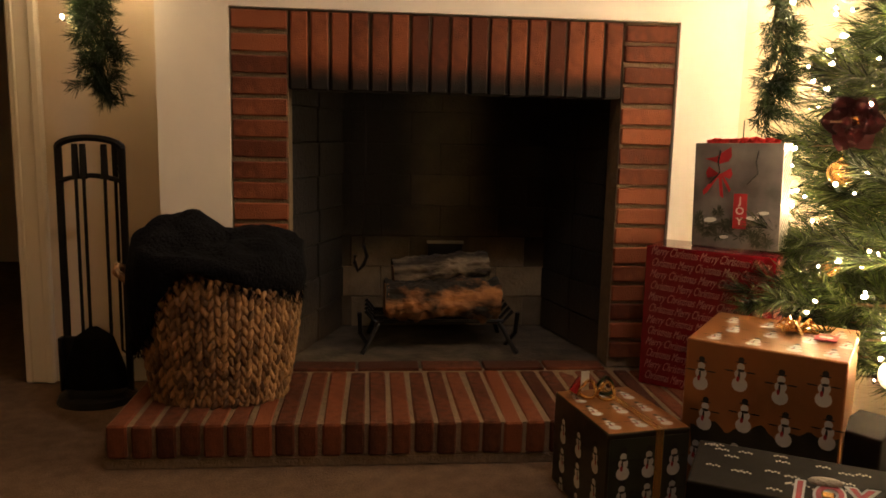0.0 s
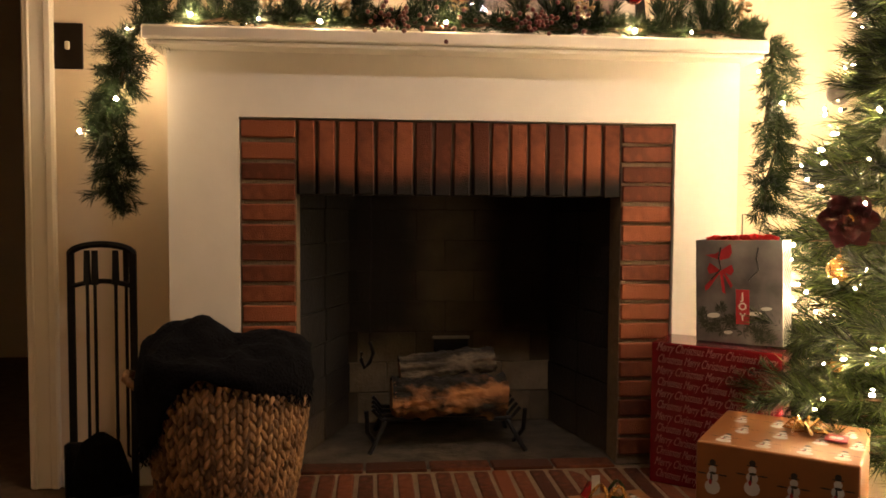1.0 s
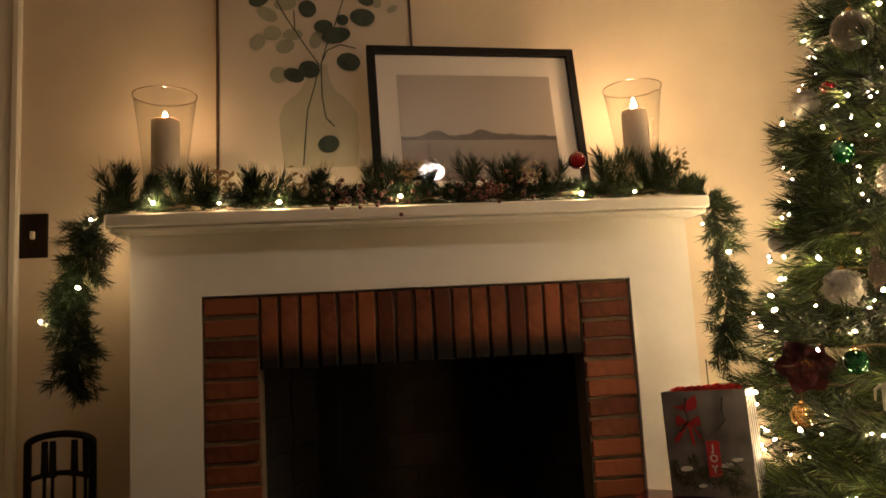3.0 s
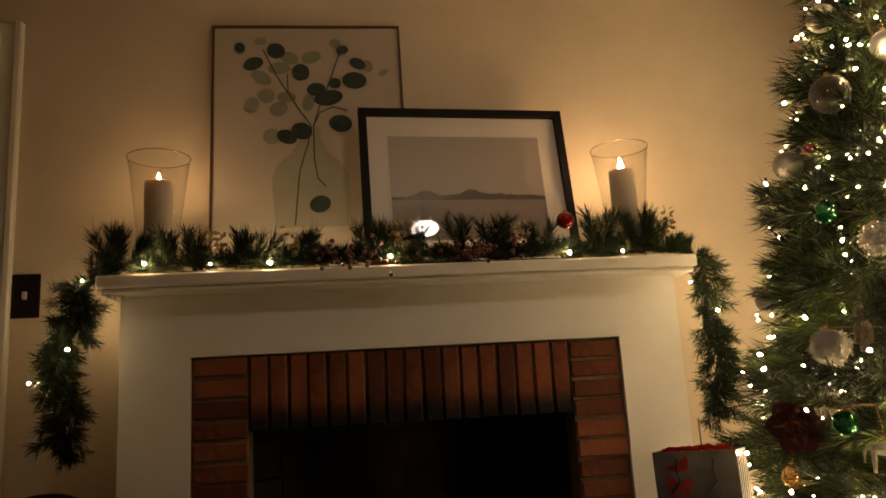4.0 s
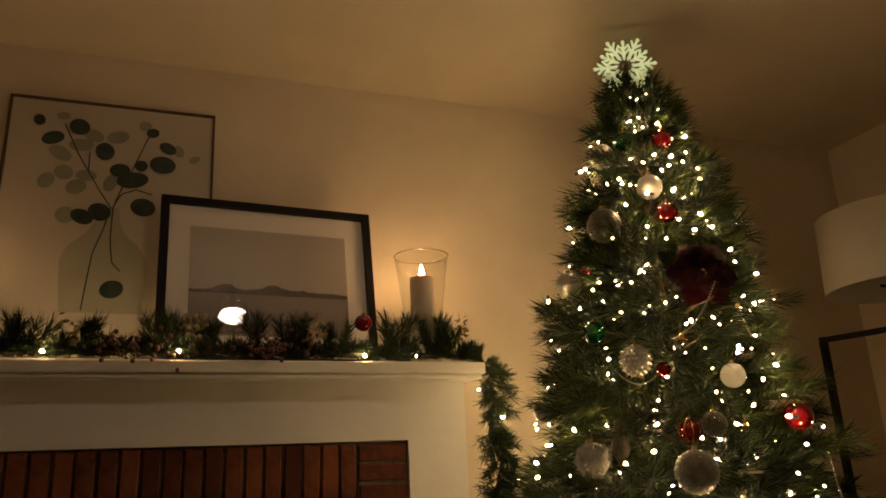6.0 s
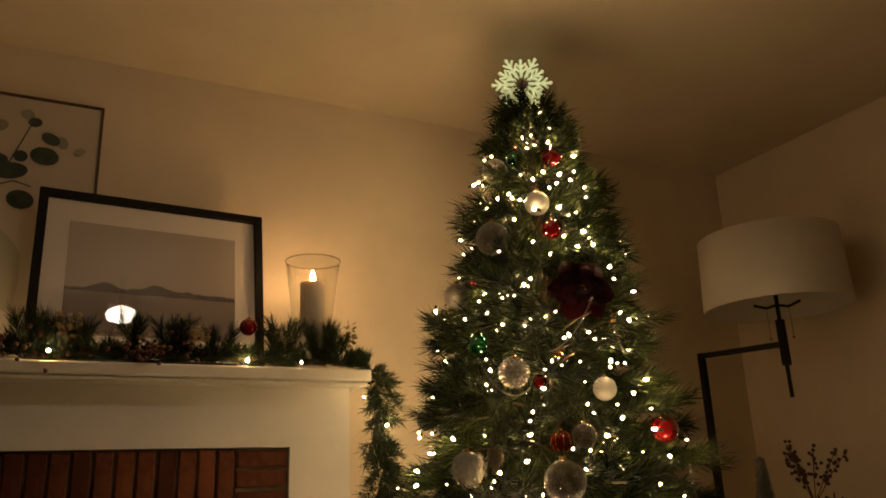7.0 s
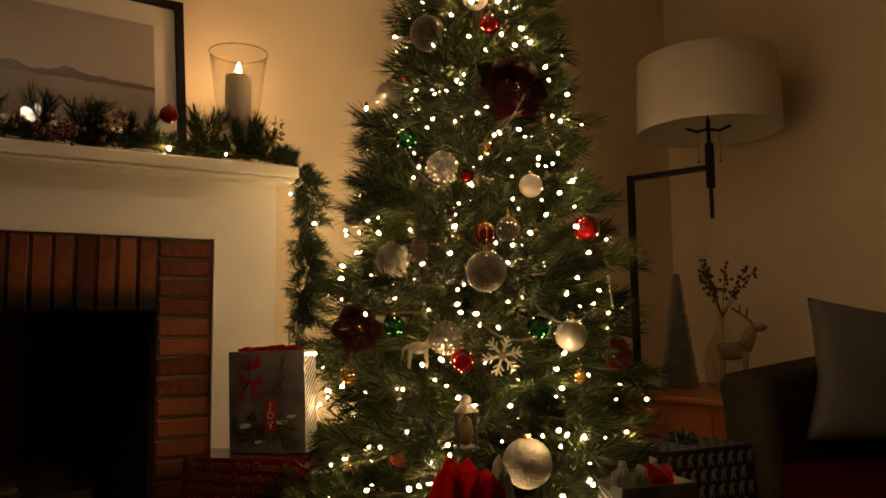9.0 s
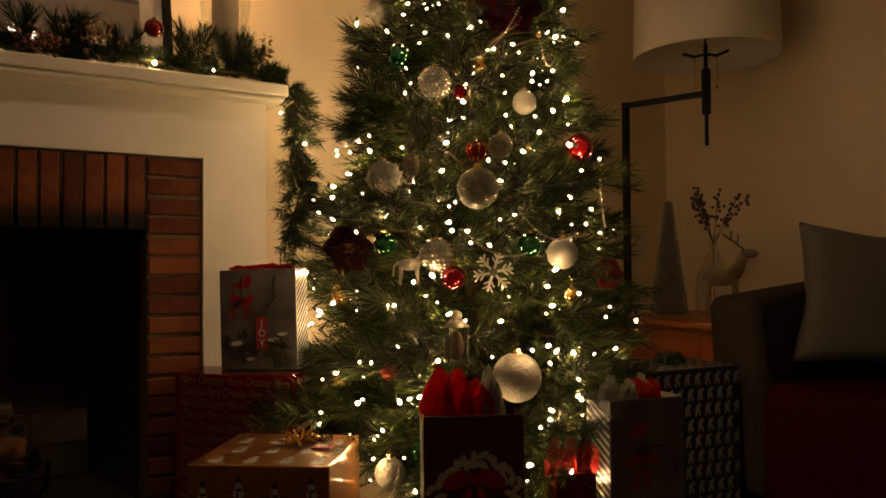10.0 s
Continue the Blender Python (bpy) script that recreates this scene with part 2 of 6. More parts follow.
def thing(name, label, category, m=None, group="", kind=""):
    ob = new(name)
    ob.empty_display_size = 0.05
    if m is not None:
        ob.matrix_basis = m
    return tagged(ob, label, category, group, kind)


def B():
    return bmesh.new()


def scatter(name, template, poses, material, parent, label="", smooth=True):
    """One mesh of many small copies of a template."""
    co = np.array([v.co for v in template.verts])
    tri = [[v.index for v in f.verts] for f in template.faces]
    template.free()
    co4 = np.c_[co, np.ones(len(co))]
    verts = np.concatenate([co4 @ np.array(m).T for m in poses])[:, :3]
    n = len(co)
    faces = [[i + k * n for i in f] for k in range(len(poses)) for f in tri]
    me = bpy.data.meshes.new(name)
    me.from_pydata(verts.tolist(), [], faces)
    for p in me.polygons:
        p.use_smooth = smooth
    me.materials.append(material)
    ob = new(name, me)
    ob.parent = parent
    return tagged(ob, label)


def pebble(sub=1):
    bm = B()
    bmesh.ops.create_icosphere(bm, subdivisions=sub, radius=1)
    bm.verts.index_update()
    return bm


def setting(name, bm, material, label, category, smooth=False):
    return tagged(part(name, bm, material, None, label, smooth), category=category, kind="structure")


def needles(name, sprigs, count, long, width, material, parent, rng, lean=0.75, label=""):
    """Many thin needles round short twigs. Each sprig: base, tip."""
    base = np.array([s[0] for s in sprigs], float)
    tip = np.array([s[1] for s in sprigs], float)
    n = len(sprigs) * count
    i = np.repeat(np.arange(len(sprigs)), count)
    t = rng.random(n) ** 0.8
    axis = tip - base
    axis /= np.linalg.norm(axis, axis=1)[:, None] + 1e-9
    p = base[i] + (tip - base)[i] * t[:, None]
    r = rng.normal(size=(n, 3))
    r -= (r * axis[i]).sum(1)[:, None] * axis[i]
    r /= np.linalg.norm(r, axis=1)[:, None] + 1e-9
    d = axis[i] * lean + r * (0.45 + 0.5 * rng.random(n))[:, None]
    d /= np.linalg.norm(d, axis=1)[:, None]
    ln = long * (0.65 + 0.5 * rng.random(n))
    w = np.cross(d, rng.normal(size=(n, 3)))
    w *= width / 2 / (np.linalg.norm(w, axis=1)[:, None] + 1e-9)
    q = p + d * (ln * 0.55)[:, None]
    end = p + d * ln[:, None] + rng.normal(size=(n, 3)) * 0.003
    co = np.stack([p - w * 0.6, p + w * 0.6, q + w, end, q - w], 1).reshape(-1, 3)
    me = bpy.data.meshes.new(name)
    me.vertices.add(len(co))
    me.vertices.foreach_set("co", co.ravel())
    me.loops.add(n * 5)
    me.loops.foreach_set("vertex_index", np.arange(n * 5, dtype=np.int32))
    me.polygons.add(n)
    me.polygons.foreach_set("loop_start", np.arange(0, n * 5, 5, dtype=np.int32))
    me.update(calc_edges=True)
    me.materials.append(material)
    ob = new(name, me)
    ob.parent = parent
    return tagged(ob, label, kind="stuff")


# ---- structure ----
bm = B()
bx(bm, -3.2, EAST + 0.12, -4.6, 2.6, FLOOR - 0.1, FLOOR)
setting("floor", bm, M_CARPET, "beige cut-pile carpet over the whole floor", "carpet")
bm = B()
bx(bm, -3.2, EAST + 0.12, -4.6, 2.6, CEIL, CEIL + 0.1)
setting("ceiling", bm, M_CEIL, "cream textured plaster ceiling", "ceiling")
DOOR_R, DOOR_L, DOOR_H = -1.318, -2.15, 2.19
bm = B()
bx(bm, DOOR_R, -0.6, WALL, WALL + 0.14, FLOOR, CEIL)
bx(bm, 0.6, EAST, WALL, WALL + 0.14, FLOOR, CEIL)
bx(bm, -0.6, 0.6, WALL, WALL + 0.14, 1.12, CEIL)
bx(bm, DOOR_L, DOOR_R, WALL, WALL + 0.14, DOOR_H, CEIL)
bx(bm, -3.2, DOOR_L, WALL, WALL + 0.14, FLOOR, CEIL)
setting("wall_north", bm, M_WALL, "cream plaster wall behind the fireplace", "wall")
bm = B()
bx(bm, EAST, EAST + 0.12, -4.6, 2.6, FLOOR, CEIL)
setting("wall_east", bm, M_WALL, "cream plaster side wall behind the sofa", "wall")
bm = B()
bx(bm, -3.2, EAST, -4.6, -4.48, FLOOR, CEIL)
setting("wall_south", bm, M_WALL, "cream plaster wall", "wall")
bm = B()
bx(bm, -3.2, -3.08, -4.48, 2.48, FLOOR, CEIL)
setting("wall_west", bm, M_WALL, "cream plaster wall", "wall")
bm = B()
bx(bm, -3.08, EAST, 2.48, 2.6, FLOOR, CEIL)
setting("wall_hall", bm, M_WALL, "cream plaster wall of the dark hall beyond the doorway", "wall")
# door casing: moulded jamb and head
bm = B()
bx(bm, DOOR_R - 0.002, DOOR_R + 0.083, WALL - 0.022, WALL - 0.001, FLOOR + 0.001, DOOR_H + 0.07, 0.005)
bx(bm, DOOR_R + 0.062, DOOR_R + 0.090, WALL - 0.03, WALL - 0.001, FLOOR + 0.001, DOOR_H + 0.075, 0.006)
bx(bm, DOOR_R + 0.012, DOOR_R + 0.022, WALL - 0.026, WALL - 0.001, FLOOR + 0.001, DOOR_H + 0.03, 0.003)
bx(bm, DOOR_L - 0.07, DOOR_R - 0.004, WALL - 0.022, WALL - 0.001, DOOR_H, DOOR_H + 0.07, 0.005)
bx(bm, DOOR_L - 0.07, DOOR_L, WALL - 0.022, WALL - 0.001, FLOOR + 0.001, DOOR_H - 0.002, 0.005)
setting("trim", bm, M_TRIM, "white moulded door casing round the dark doorway", "door casing")
bm = B()
bx(bm, DOOR_R + 0.092, -0.832, WALL - 0.014, WALL - 0.001, FLOOR + 0.001, FLOOR + 0.09, 0.004)
bx(bm, 0.832, EAST - 0.016, WALL - 0.014, WALL - 0.001, FLOOR + 0.001, FLOOR + 0.09, 0.004)
bx(bm, EAST - 0.014, EAST - 0.001, -4.47, WALL - 0.001, FLOOR + 0.001, FLOOR + 0.09, 0.004)
setting("baseboard", bm, M_TRIM, "white painted baseboard along the walls", "baseboard")

# chimney breast with the fire opening through it
breast = tagged(thing("chimney_breast", "white stucco chimney breast round the brick fireplace", "chimney breast"), kind="structure")
for name, x0, x1, z0 in (("pier", -0.832, -0.637, FLOOR), ("pier", 0.637, 0.832, FLOOR), ("header", -0.637, 0.637, 1.102)):
    bm = B()
    bx(bm, x0, x1, 0.0, WALL, z0, 1.29)
    part(name, bm, M_BREAST, breast)
mv = thing("mantel_shelf", "white painted mantel shelf over the fireplace", "mantel", pose(0, 0, 1.29))
bm = B()
bx(bm, -0.878, 0.878, -0.086, WALL - 0.002, 0.008, SHELF - 1.29, 0.006, 2)
part("board", bm, M_TRIM, mv)
bm = B()
bx(bm, -0.868, 0.868, -0.076, WALL - 0.002, -0.006, 0.007, 0.003)
part("bed_moulding", bm, M_TRIM, mv)

# firebox
FB = 0.52
bm = B()
bx(bm, -0.62, 0.62, 0.02, 0.75, HEARTH - 0.06, HEARTH - 0.004)
setting("firebox_floor", bm, M_ASH, "grey cement firebox floor dusted with ash", "firebox")
bm = B()
bx(bm, -0.62, 0.62, 0.13, 0.75, 1.12, 1.16)
bx(bm, -0.62, 0.62, 0.75, 0.8, HEARTH - 0.06, 1.16)
bx(bm, -0.66, -0.62, 0.13, 0.8, HEARTH - 0.06, 1.16)
bx(bm, 0.62, 0.66, 0.13, 0.8, HEARTH - 0.06, 1.16)
bx(bm, -0.634, 0.634, 0.118, 0.13, 0.89, 1.15)
setting("flue_shell", bm, M_SOOT, "soot-blackened inner shell of the firebox", "firebox")

# ---- fireplace irons and logs ----
rng = np.random.default_rng(4)
gr = thing("fire_grate", "black iron fire grate on the firebox floor", "grate", pose(-0.02, 0.30, HEARTH - 0.004))
for x in (-0.2, 0.2):
    bm = B()
    tube(bm, [(x * 1.25, -0.13, 0.0), (x * 1.2, -0.12, 0.015), (x, -0.08, 0.085), (x, 0.12, 0.085), (x * 1.15, 0.14, 0.0)], 0.008, 6)
    part("leg", bm, M_IRON, gr)
    bm = B()
    tube(bm, [(x * 1.15, -0.02, 0.0), (x * 1.28, -0.05, 0.05), (x * 1.3, -0.06, 0.12)], 0.008, 6)
    part("horn", bm, M_IRON, gr)
for y in (-0.075, -0.02, 0.04, 0.1):
    bm = B()
    tube(bm, [(-0.24, y, 0.13), (-0.21, y, 0.095), (0.21, y, 0.095), (0.24, y, 0.13)], 0.007, 6)
    part("bar", bm, M_IRON, gr)


def log(name, c, length, r, rz, roll, seed, label, split=False):
    g = np.random.default_rng(seed)
    root = thing(name, label, "log", pose(*c, 0, roll, rz), group="firewood")
    bm = B()
    n, k = 46, 48
    rings = []
    for i in range(n):
        x = -length / 2 + length * i / (n - 1)
        ring = []
        for j in range(k):
            a = 2 * math.pi * j / k
            rr = r * (1 + 0.34 * noise.noise((x * 7 + seed, math.cos(a) * 1.4, math.sin(a) * 1.4)) + 0.24 * noise.noise((x * 22, math.cos(a) * 4, math.sin(a) * 4 + seed)) + 0.20 * noise.noise((x * 48, math.cos(a) * 9, math.sin(a) * 9 + seed)) + 0.03 * g.normal())
            ring.append(bm.verts.new((x, rr * math.cos(a), rr * math.sin(a) * 0.92)))
        rings.append(ring)
    for a, b in zip(rings, rings[1:]):
        for j in range(k):
            bm.faces.new((a[j], a[(j + 1) % k], b[(j + 1) % k], b[j]))
    part("bark", bm, M_TORN if split else M_BARK, root, "", True)
    for s in (-1, 1):
        bm = B()
        rod(bm, (s * length * 0.47, 0, 0), (s * length * 0.503, 0, 0), r * 0.74, r * 0.7, 16)
        part("cut_end", bm, M_SPLIT, root, "pale sawn end")
    return root


log("log", (-0.012, 0.245, 0.238), 0.375, 0.066, 3, 2, 3, "split log with torn orange face on the grate", True)
log("log", (-0.01, 0.345, 0.225), 0.34, 0.05, -4, 0, 5, "grey-barked log behind on the grate")
log("log", (-0.012, 0.315, 0.322), 0.32, 0.048, 5, -6, 8, "weathered grey log lying on top of the others")
cd = thing("ash_dump_door", "small steel ash door in the firebox back", "ash door", pose(0.02, FB - 0.016, 0.335))
bm = B()
bx(bm, -0.062, 0.062, -0.012, 0.0, -0.05, 0.05, 0.003)
part("plate", bm, M_IRON, cd)
bm = B()
bx(bm, -0.066, 0.066, -0.018, -0.002, 0.048, 0.058, 0.002)
part("rim", bm, mat("worn_steel", (0.3, 0.28, 0.24), 0.4, 0.8, var=0.3), cd)

# tool stand
ts = thing("fireplace_tool_set", "black iron fireplace tool set on an arched stand", "fireplace tools", pose(-1.05, 0.10, FLOOR))
bm = B()
lathe(bm, [(0.0, 0.03), (0.08, 0.028), (0.108, 0.018), (0.115, 0.0), (0.0, 0.0)], 28, 0, -0.02, 1.0, 0.9)
part("base", bm, M_IRON, ts)
for x in (-0.088, 0.088):
    bm = B()
    bx(bm, x - 0.010, x + 0.010, -0.006, 0.006, 0.015, 0.745, 0.002)
    part("upright", bm, M_IRON, ts)
bm = B()
tube(bm, [(0.088 * math.cos(a) * 1.02, 0, 0.742 + 0.030 * math.sin(a)) for a in (math.pi * k / 12 for k in range(13))], 0.011, 6)
part("arch", bm, M_IRON, ts)
bm = B()
tube(bm, [(-0.088 + 0.176 * k / 8, 0, 0.648 + 0.016 * math.sin(math.pi * k / 8)) for k in range(9)], 0.008, 6)
part("cross_bar", bm, M_IRON, ts)
for x, dy, low, head in ((-0.035, -0.02, 0.10, "shovel"), (-0.012, -0.024, 0.09, "brush"), (0.045, -0.02, 0.12, "poker"), (0.062, 0.02, 0.12, "tongs")):
    bm = B()
    rod(bm, (x, dy, low + 0.1), (x, dy, 0.655), 0.005, seg=8)
    rod(bm, (x, dy, 0.655), (x, dy, 0.755), 0.011 if head != "tongs" else 0.008, 0.009, 8)
    t = part("tool", bm, M_IRON, ts, "iron " + head)
    bm = B()
    if head == "shovel":
        bx(bm, x - 0.055, x + 0.055, dy - 0.03, dy - 0.02, low - 0.06, low + 0.1, 0.004)
        bx(bm, x - 0.055, x - 0.045, dy - 0.05, dy - 0.02, low - 0.06, low + 0.1, 0.003)
        bx(bm, x + 0.045, x + 0.055, dy - 0.05, dy - 0.02, low - 0.06, low + 0.1, 0.003)
    elif head == "brush":
        lathe(bm, [(0.012, low + 0.14), (0.055, low + 0.11), (0.085, low + 0.02), (0.09, low - 0.04), (0.0, low - 0.045)], 18, x + 0.02, dy - 0.03, 1, 0.45)
    else:
        tube(bm, [(x, dy, low + 0.11), (x, dy, low + 0.02), (x + 0.02, dy, low)], 0.006, 6, 0.002)
    part("tool_head", bm, mat("black_bristle", (0.004, 0.004, 0.004), 0.9, var=0.4, scale=200, spec=0.05) if head == "brush" else M_IRON, t)

# ---- basket with blanket ----
bk = thing("woven_basket", "round water-hyacinth basket on the hearth holding a blanket", "basket", pose(-0.640, -0.185, HEARTH))


def basket_r(z):
    return 0.165 + 0.043 * math.sin(min(1, z / 0.33) * 1.45)


bm = B()
lathe(bm, [(basket_r(z) - 0.016, z) for z in (0.0, 0.06, 0.12, 0.18, 0.24, 0.30, 0.36)], 36, 0, 0, 1, 0.72)
lathe(bm, [(0.0, 0.004), (basket_r(0) - 0.016, 0.004)], 36, 0, 0, 1, 0.72)
part("lining", bm, M_WICKER, bk, "", True)
stitches = []
COLS, ROWS_B = 40, 13
for c in range(COLS):
    for rw in range(ROWS_B):
        z = 0.018 + rw * 0.0258 + rng.normal() * 0.002
        r = basket_r(z)
        for s in (-1, 1):
            a = 2 * math.pi * (c + 0.5 + 0.23 * s) / COLS
            p = Vector((r * math.cos(a), 0.72 * r * math.sin(a), z + 0.006 * s))
            out = Vector((math.cos(a), math.sin(a) * 1.3, 0)).normalized()
            m = Matrix.Translation(p) @ out.to_track_quat("Y", "Z").to_matrix().to_4x4() @ pose(0, 0, 0, 10, 20 * s + rng.normal() * 6, 0) @ Matrix.Diagonal((0.0088, 0.0115, 0.0185 + rng.random() * 0.003, 1))
            stitches.append(m)
scatter("braid", pebble(2), stitches, M_WICKER, bk)
bm = B()
for k in range(70):
    a0, a1 = 2 * math.pi * k / 70, 2 * math.pi * (k + 1.25) / 70
    for zz in (0.006,):
        r = basket_r(0) + 0.004
        rod(bm, (r * math.cos(a0), 0.72 * r * math.sin(a0), zz), (r * math.cos(a1), 0.72 * r * math.sin(a1), zz + 0.01), 0.009, 0.006, 6)
part("rim_braid", bm, M_WICKER, bk)
for s in (-1,):
    bm = B()
    tube(bm, [(s * 0.222, -0.04, 0.31), (s * 0.25, -0.03, 0.33), (s * 0.255, 0, 0.34), (s * 0.25, 0.03, 0.33), (s * 0.222, 0.04, 0.31)], 0.01, 8)
    part("handle", bm, M_WICKER, bk)

bl = thing("blanket", "dark navy plaid fleece blanket heaped in the basket", "blanket", pose(-0.640, -0.185, HEARTH))
bm = B()
NU, NV = 64, 24
grid = []
for i in range(NU):
    a = 2 * math.pi * i / NU
    col = []
    hang = 0.03 + 0.21 * max(0.0, math.cos(a - math.radians(203))) ** 6 + 0.07 * max(0, math.cos(a - math.radians(-22))) ** 5 + 0.012 * math.sin(5 * a + 1)
    for j in range(NV):
        t = j / (NV - 1)
        if t < 0.68:
            u = t / 0.68
            r = 0.222 * u ** 0.8
            hump = 0.075 * math.exp(-((math.cos(a) * r + 0.11) ** 2 + (math.sin(a) * r) ** 2) / 0.009) + 0.05 * math.exp(-((math.cos(a) * r - 0.14) ** 2 + (math.sin(a) * r) ** 2) / 0.006) + 0.045 * math.exp(-(r / 0.2) ** 2)
            z = 0.368 + hump + 0.02 * (1 - u)
        else:
            u = (t - 0.68) / 0.32
            r = 0.222 + 0.012 * math.sin(u * 3) - 0.010 * u
            z = 0.368 - hang * u
        nz = noise.noise((math.cos(a) * r * 14, math.sin(a) * r * 14, z * 11 + 3)) + 0.5 * noise.noise((math.cos(a) * r * 38, math.sin(a) * r * 38, z * 30))
        r2 = r + nz * 0.016 * min(1, t * 2)
        col.append(bm.verts.new((r2 * math.cos(a), 0.74 * r2 * math.sin(a), z + nz * 0.022)))
    grid.append(col)
for i in range(NU):
    for j in range(NV - 1):
        bm.faces.new((grid[i][j], grid[(i + 1) % NU][j], grid[(i + 1) % NU][j + 1], grid[i][j + 1]))
hem = [(c[-2].co.copy(), c[-1].co + Vector((0, 0, -0.012))) for c in grid]
part("cloth", bm, M_BLANKET, bl, "", True)
needles("fringe", hem, 34, 0.022, 0.0022, M_BLANKET, bl, np.random.default_rng(6), 1.1, "loose dark fringe")
# ---- wall plate ----
sp = thing("switch_plate", "dark bronze switch plate on the wall", "light switch", pose(-1.187, WALL - 0.002, 1.3375))
bm = B()
bx(bm, -0.044, 0.044, -0.008, 0, -0.07, 0.07, 0.004, 2)
part("plate", bm, mat("bronze_plate", (0.018, 0.012, 0.008), 0.4, 0.5, var=0.3), sp)
bm = B()
bx(bm, -0.006, 0.006, -0.02, -0.007, -0.012, 0.012, 0.002)
part("toggle", bm, mat("ivory_plastic", (0.5, 0.45, 0.36), 0.4), sp, "small pale toggle")

# ---- pictures on the mantel ----
bp_ = thing("botanical_print", "tall canvas print of eucalyptus stems in a glass bottle", "picture", pose(-0.294, 0.165, SHELF, -4.6))
W2, H2 = 0.315, 0.915
bm = B()
bx(bm, -W2, W2, 0.0, 0.022, 0.0, H2, 0.002)
part("canvas", bm, mat("canvas_cream", (0.50, 0.43, 0.345), 0.85, var=0.06, scale=6, bump=0.15, bscale=400), bp_)
M_EDGE = mat("walnut_edge", (0.075, 0.04, 0.022), 0.5, var=0.3, scale=40)
for x0, x1, z0, z1 in ((-W2 - 0.008, -W2, -0.0, H2 + 0.008), (W2, W2 + 0.008, 0.0, H2 + 0.008), (-W2, W2, H2, H2 + 0.008)):
    bm = B()
    bx(bm, x0, x1, -0.006, 0.024, z0, z1, 0.001)
    part("edge_strip", bm, M_EDGE, bp_)
K = 0.00146


def leaf_at(bm, cx, cy, rx, ry, rot, y):
    disc(bm, -W2 + (cx - 319) * K, H2 - (cy - 43) * K, rx * K, ry * K, y, rot, 18)


DARK = ((461, 105, 22, 20), (409, 139, 24, 16), (518, 162, 20, 22), (581, 229, 34, 20), (553, 207, 22, 17), (597, 191, 14, 14), (643, 184, 29, 22), (607, 295, 27, 22),
        (518, 313, 24, 21), (484, 327, 24, 17), (652, 140, 20, 14), (378, 97, 12, 14), (556, 492, 24, 20), (617, 103, 14, 12))
PALE = ((427, 175, 26, 16), (468, 150, 26, 16), (492, 124, 22, 16), (543, 122, 24, 16), (438, 222, 20, 18), (466, 255, 22, 17), (484, 226, 22, 14), (405, 245, 16, 20),
        (450, 325, 20, 20), (535, 240, 14, 22), (676, 145, 12, 16), (600, 85, 14, 12), (713, 163, 14, 8), (425, 80, 14, 10))
M_LEAFD = mat("ink_green", (0.020, 0.035, 0.026), 0.8, var=0.5, scale=25, color2=(0.055, 0.075, 0.055))
M_LEAFP = mat("wash_green", (0.27, 0.27, 0.20), 0.85, var=0.15, scale=20)
M_BOTTLE = mat("wash_bottle", (0.375, 0.345, 0.255), 0.85, var=0.12, scale=9)
bm = B()
out = [(515, 300), (512, 335), (495, 365), (462, 395), (449, 425), (452, 480), (458, 545), (618, 545), (624, 480), (622, 420), (600, 385), (575, 365), (562, 335), (558, 300)]
flat(bm, [(-W2 + (x - 319) * K, -0.0012, H2 - (z - 43) * K) for x, z in out])
part("painted_bottle", bm, M_BOTTLE, bp_, "pale green painted bottle")
for i, (cx, cy, rx, ry) in enumerate(PALE):
    bm = B()
    leaf_at(bm, cx, cy, rx, ry, (i * 0.7) % 1.2 - 0.6, -0.0016 - 0.0001 * i)
    part("painted_leaf", bm, M_LEAFP, bp_)
for i, (cx, cy, rx, ry) in enumerate(DARK):
    bm = B()
    leaf_at(bm, cx, cy, rx, ry, (i * 0.9) % 1.0 - 0.5, -0.0032 - 0.0001 * i)
    part("painted_leaf", bm, M_LEAFD, bp_)
STEMS = (((540, 300), (530, 350), (512, 410), (506, 470), (500, 540)), ((545, 300), (545, 380), (552, 430), (570, 450)), ((540, 300), (515, 262), (488, 215), (487, 165)),
         ((545, 300), (556, 262), (580, 200), (610, 110)), ((545, 298), (560, 266), (590, 252), (625, 262)), ((487, 215), (462, 170), (430, 100)))
for s in STEMS:
    bm = B()
    pts = [Vector((-W2 + (x - 319) * K, -0.0028, H2 - (z - 43) * K)) for x, z in s]
    for a, b in zip(pts, pts[1:]):
        sd = Vector((b.z - a.z, 0, a.x - b.x)).normalized() * 0.002
        bm.faces.new([bm.verts.new(v) for v in (a - sd, a + sd, b + sd, b - sd)])
    part("painted_stem", bm, M_LEAFD, bp_)

lp = thing("landscape_picture", "black-framed mountain landscape photograph with white mat", "picture", pose(0.22, 0.045, SHELF, -8.6, 0, 4.2))
LW, LH, LF = 0.347, 0.562, 0.026
M_FRAME = mat("black_wood_frame", (0.007, 0.006, 0.006), 0.6, var=0.3, scale=50, bump=0.1, spec=0.15)
for x0, x1, z0, z1 in ((-LW, -LW + LF, 0, LH), (LW - LF, LW, 0, LH), (-LW + LF, LW - LF, LH - LF, LH), (-LW + LF, LW - LF, 0, LF)):
    bm = B()
    bx(bm, x0, x1, -0.012, 0.014, z0, z1, 0.0015)
    part("frame_rail", bm, M_FRAME, lp)
bm = B()
bx(bm, -LW + LF, LW - LF, 0.004, 0.012, LF, LH - LF)
part("mat_board", bm, mat("mat_board", (0.62, 0.56, 0.50), 0.9, var=0.02, scale=10), lp, "white mat board")
PW, PT, PB = 0.255, LH - 0.098, 0.098
bm = B()
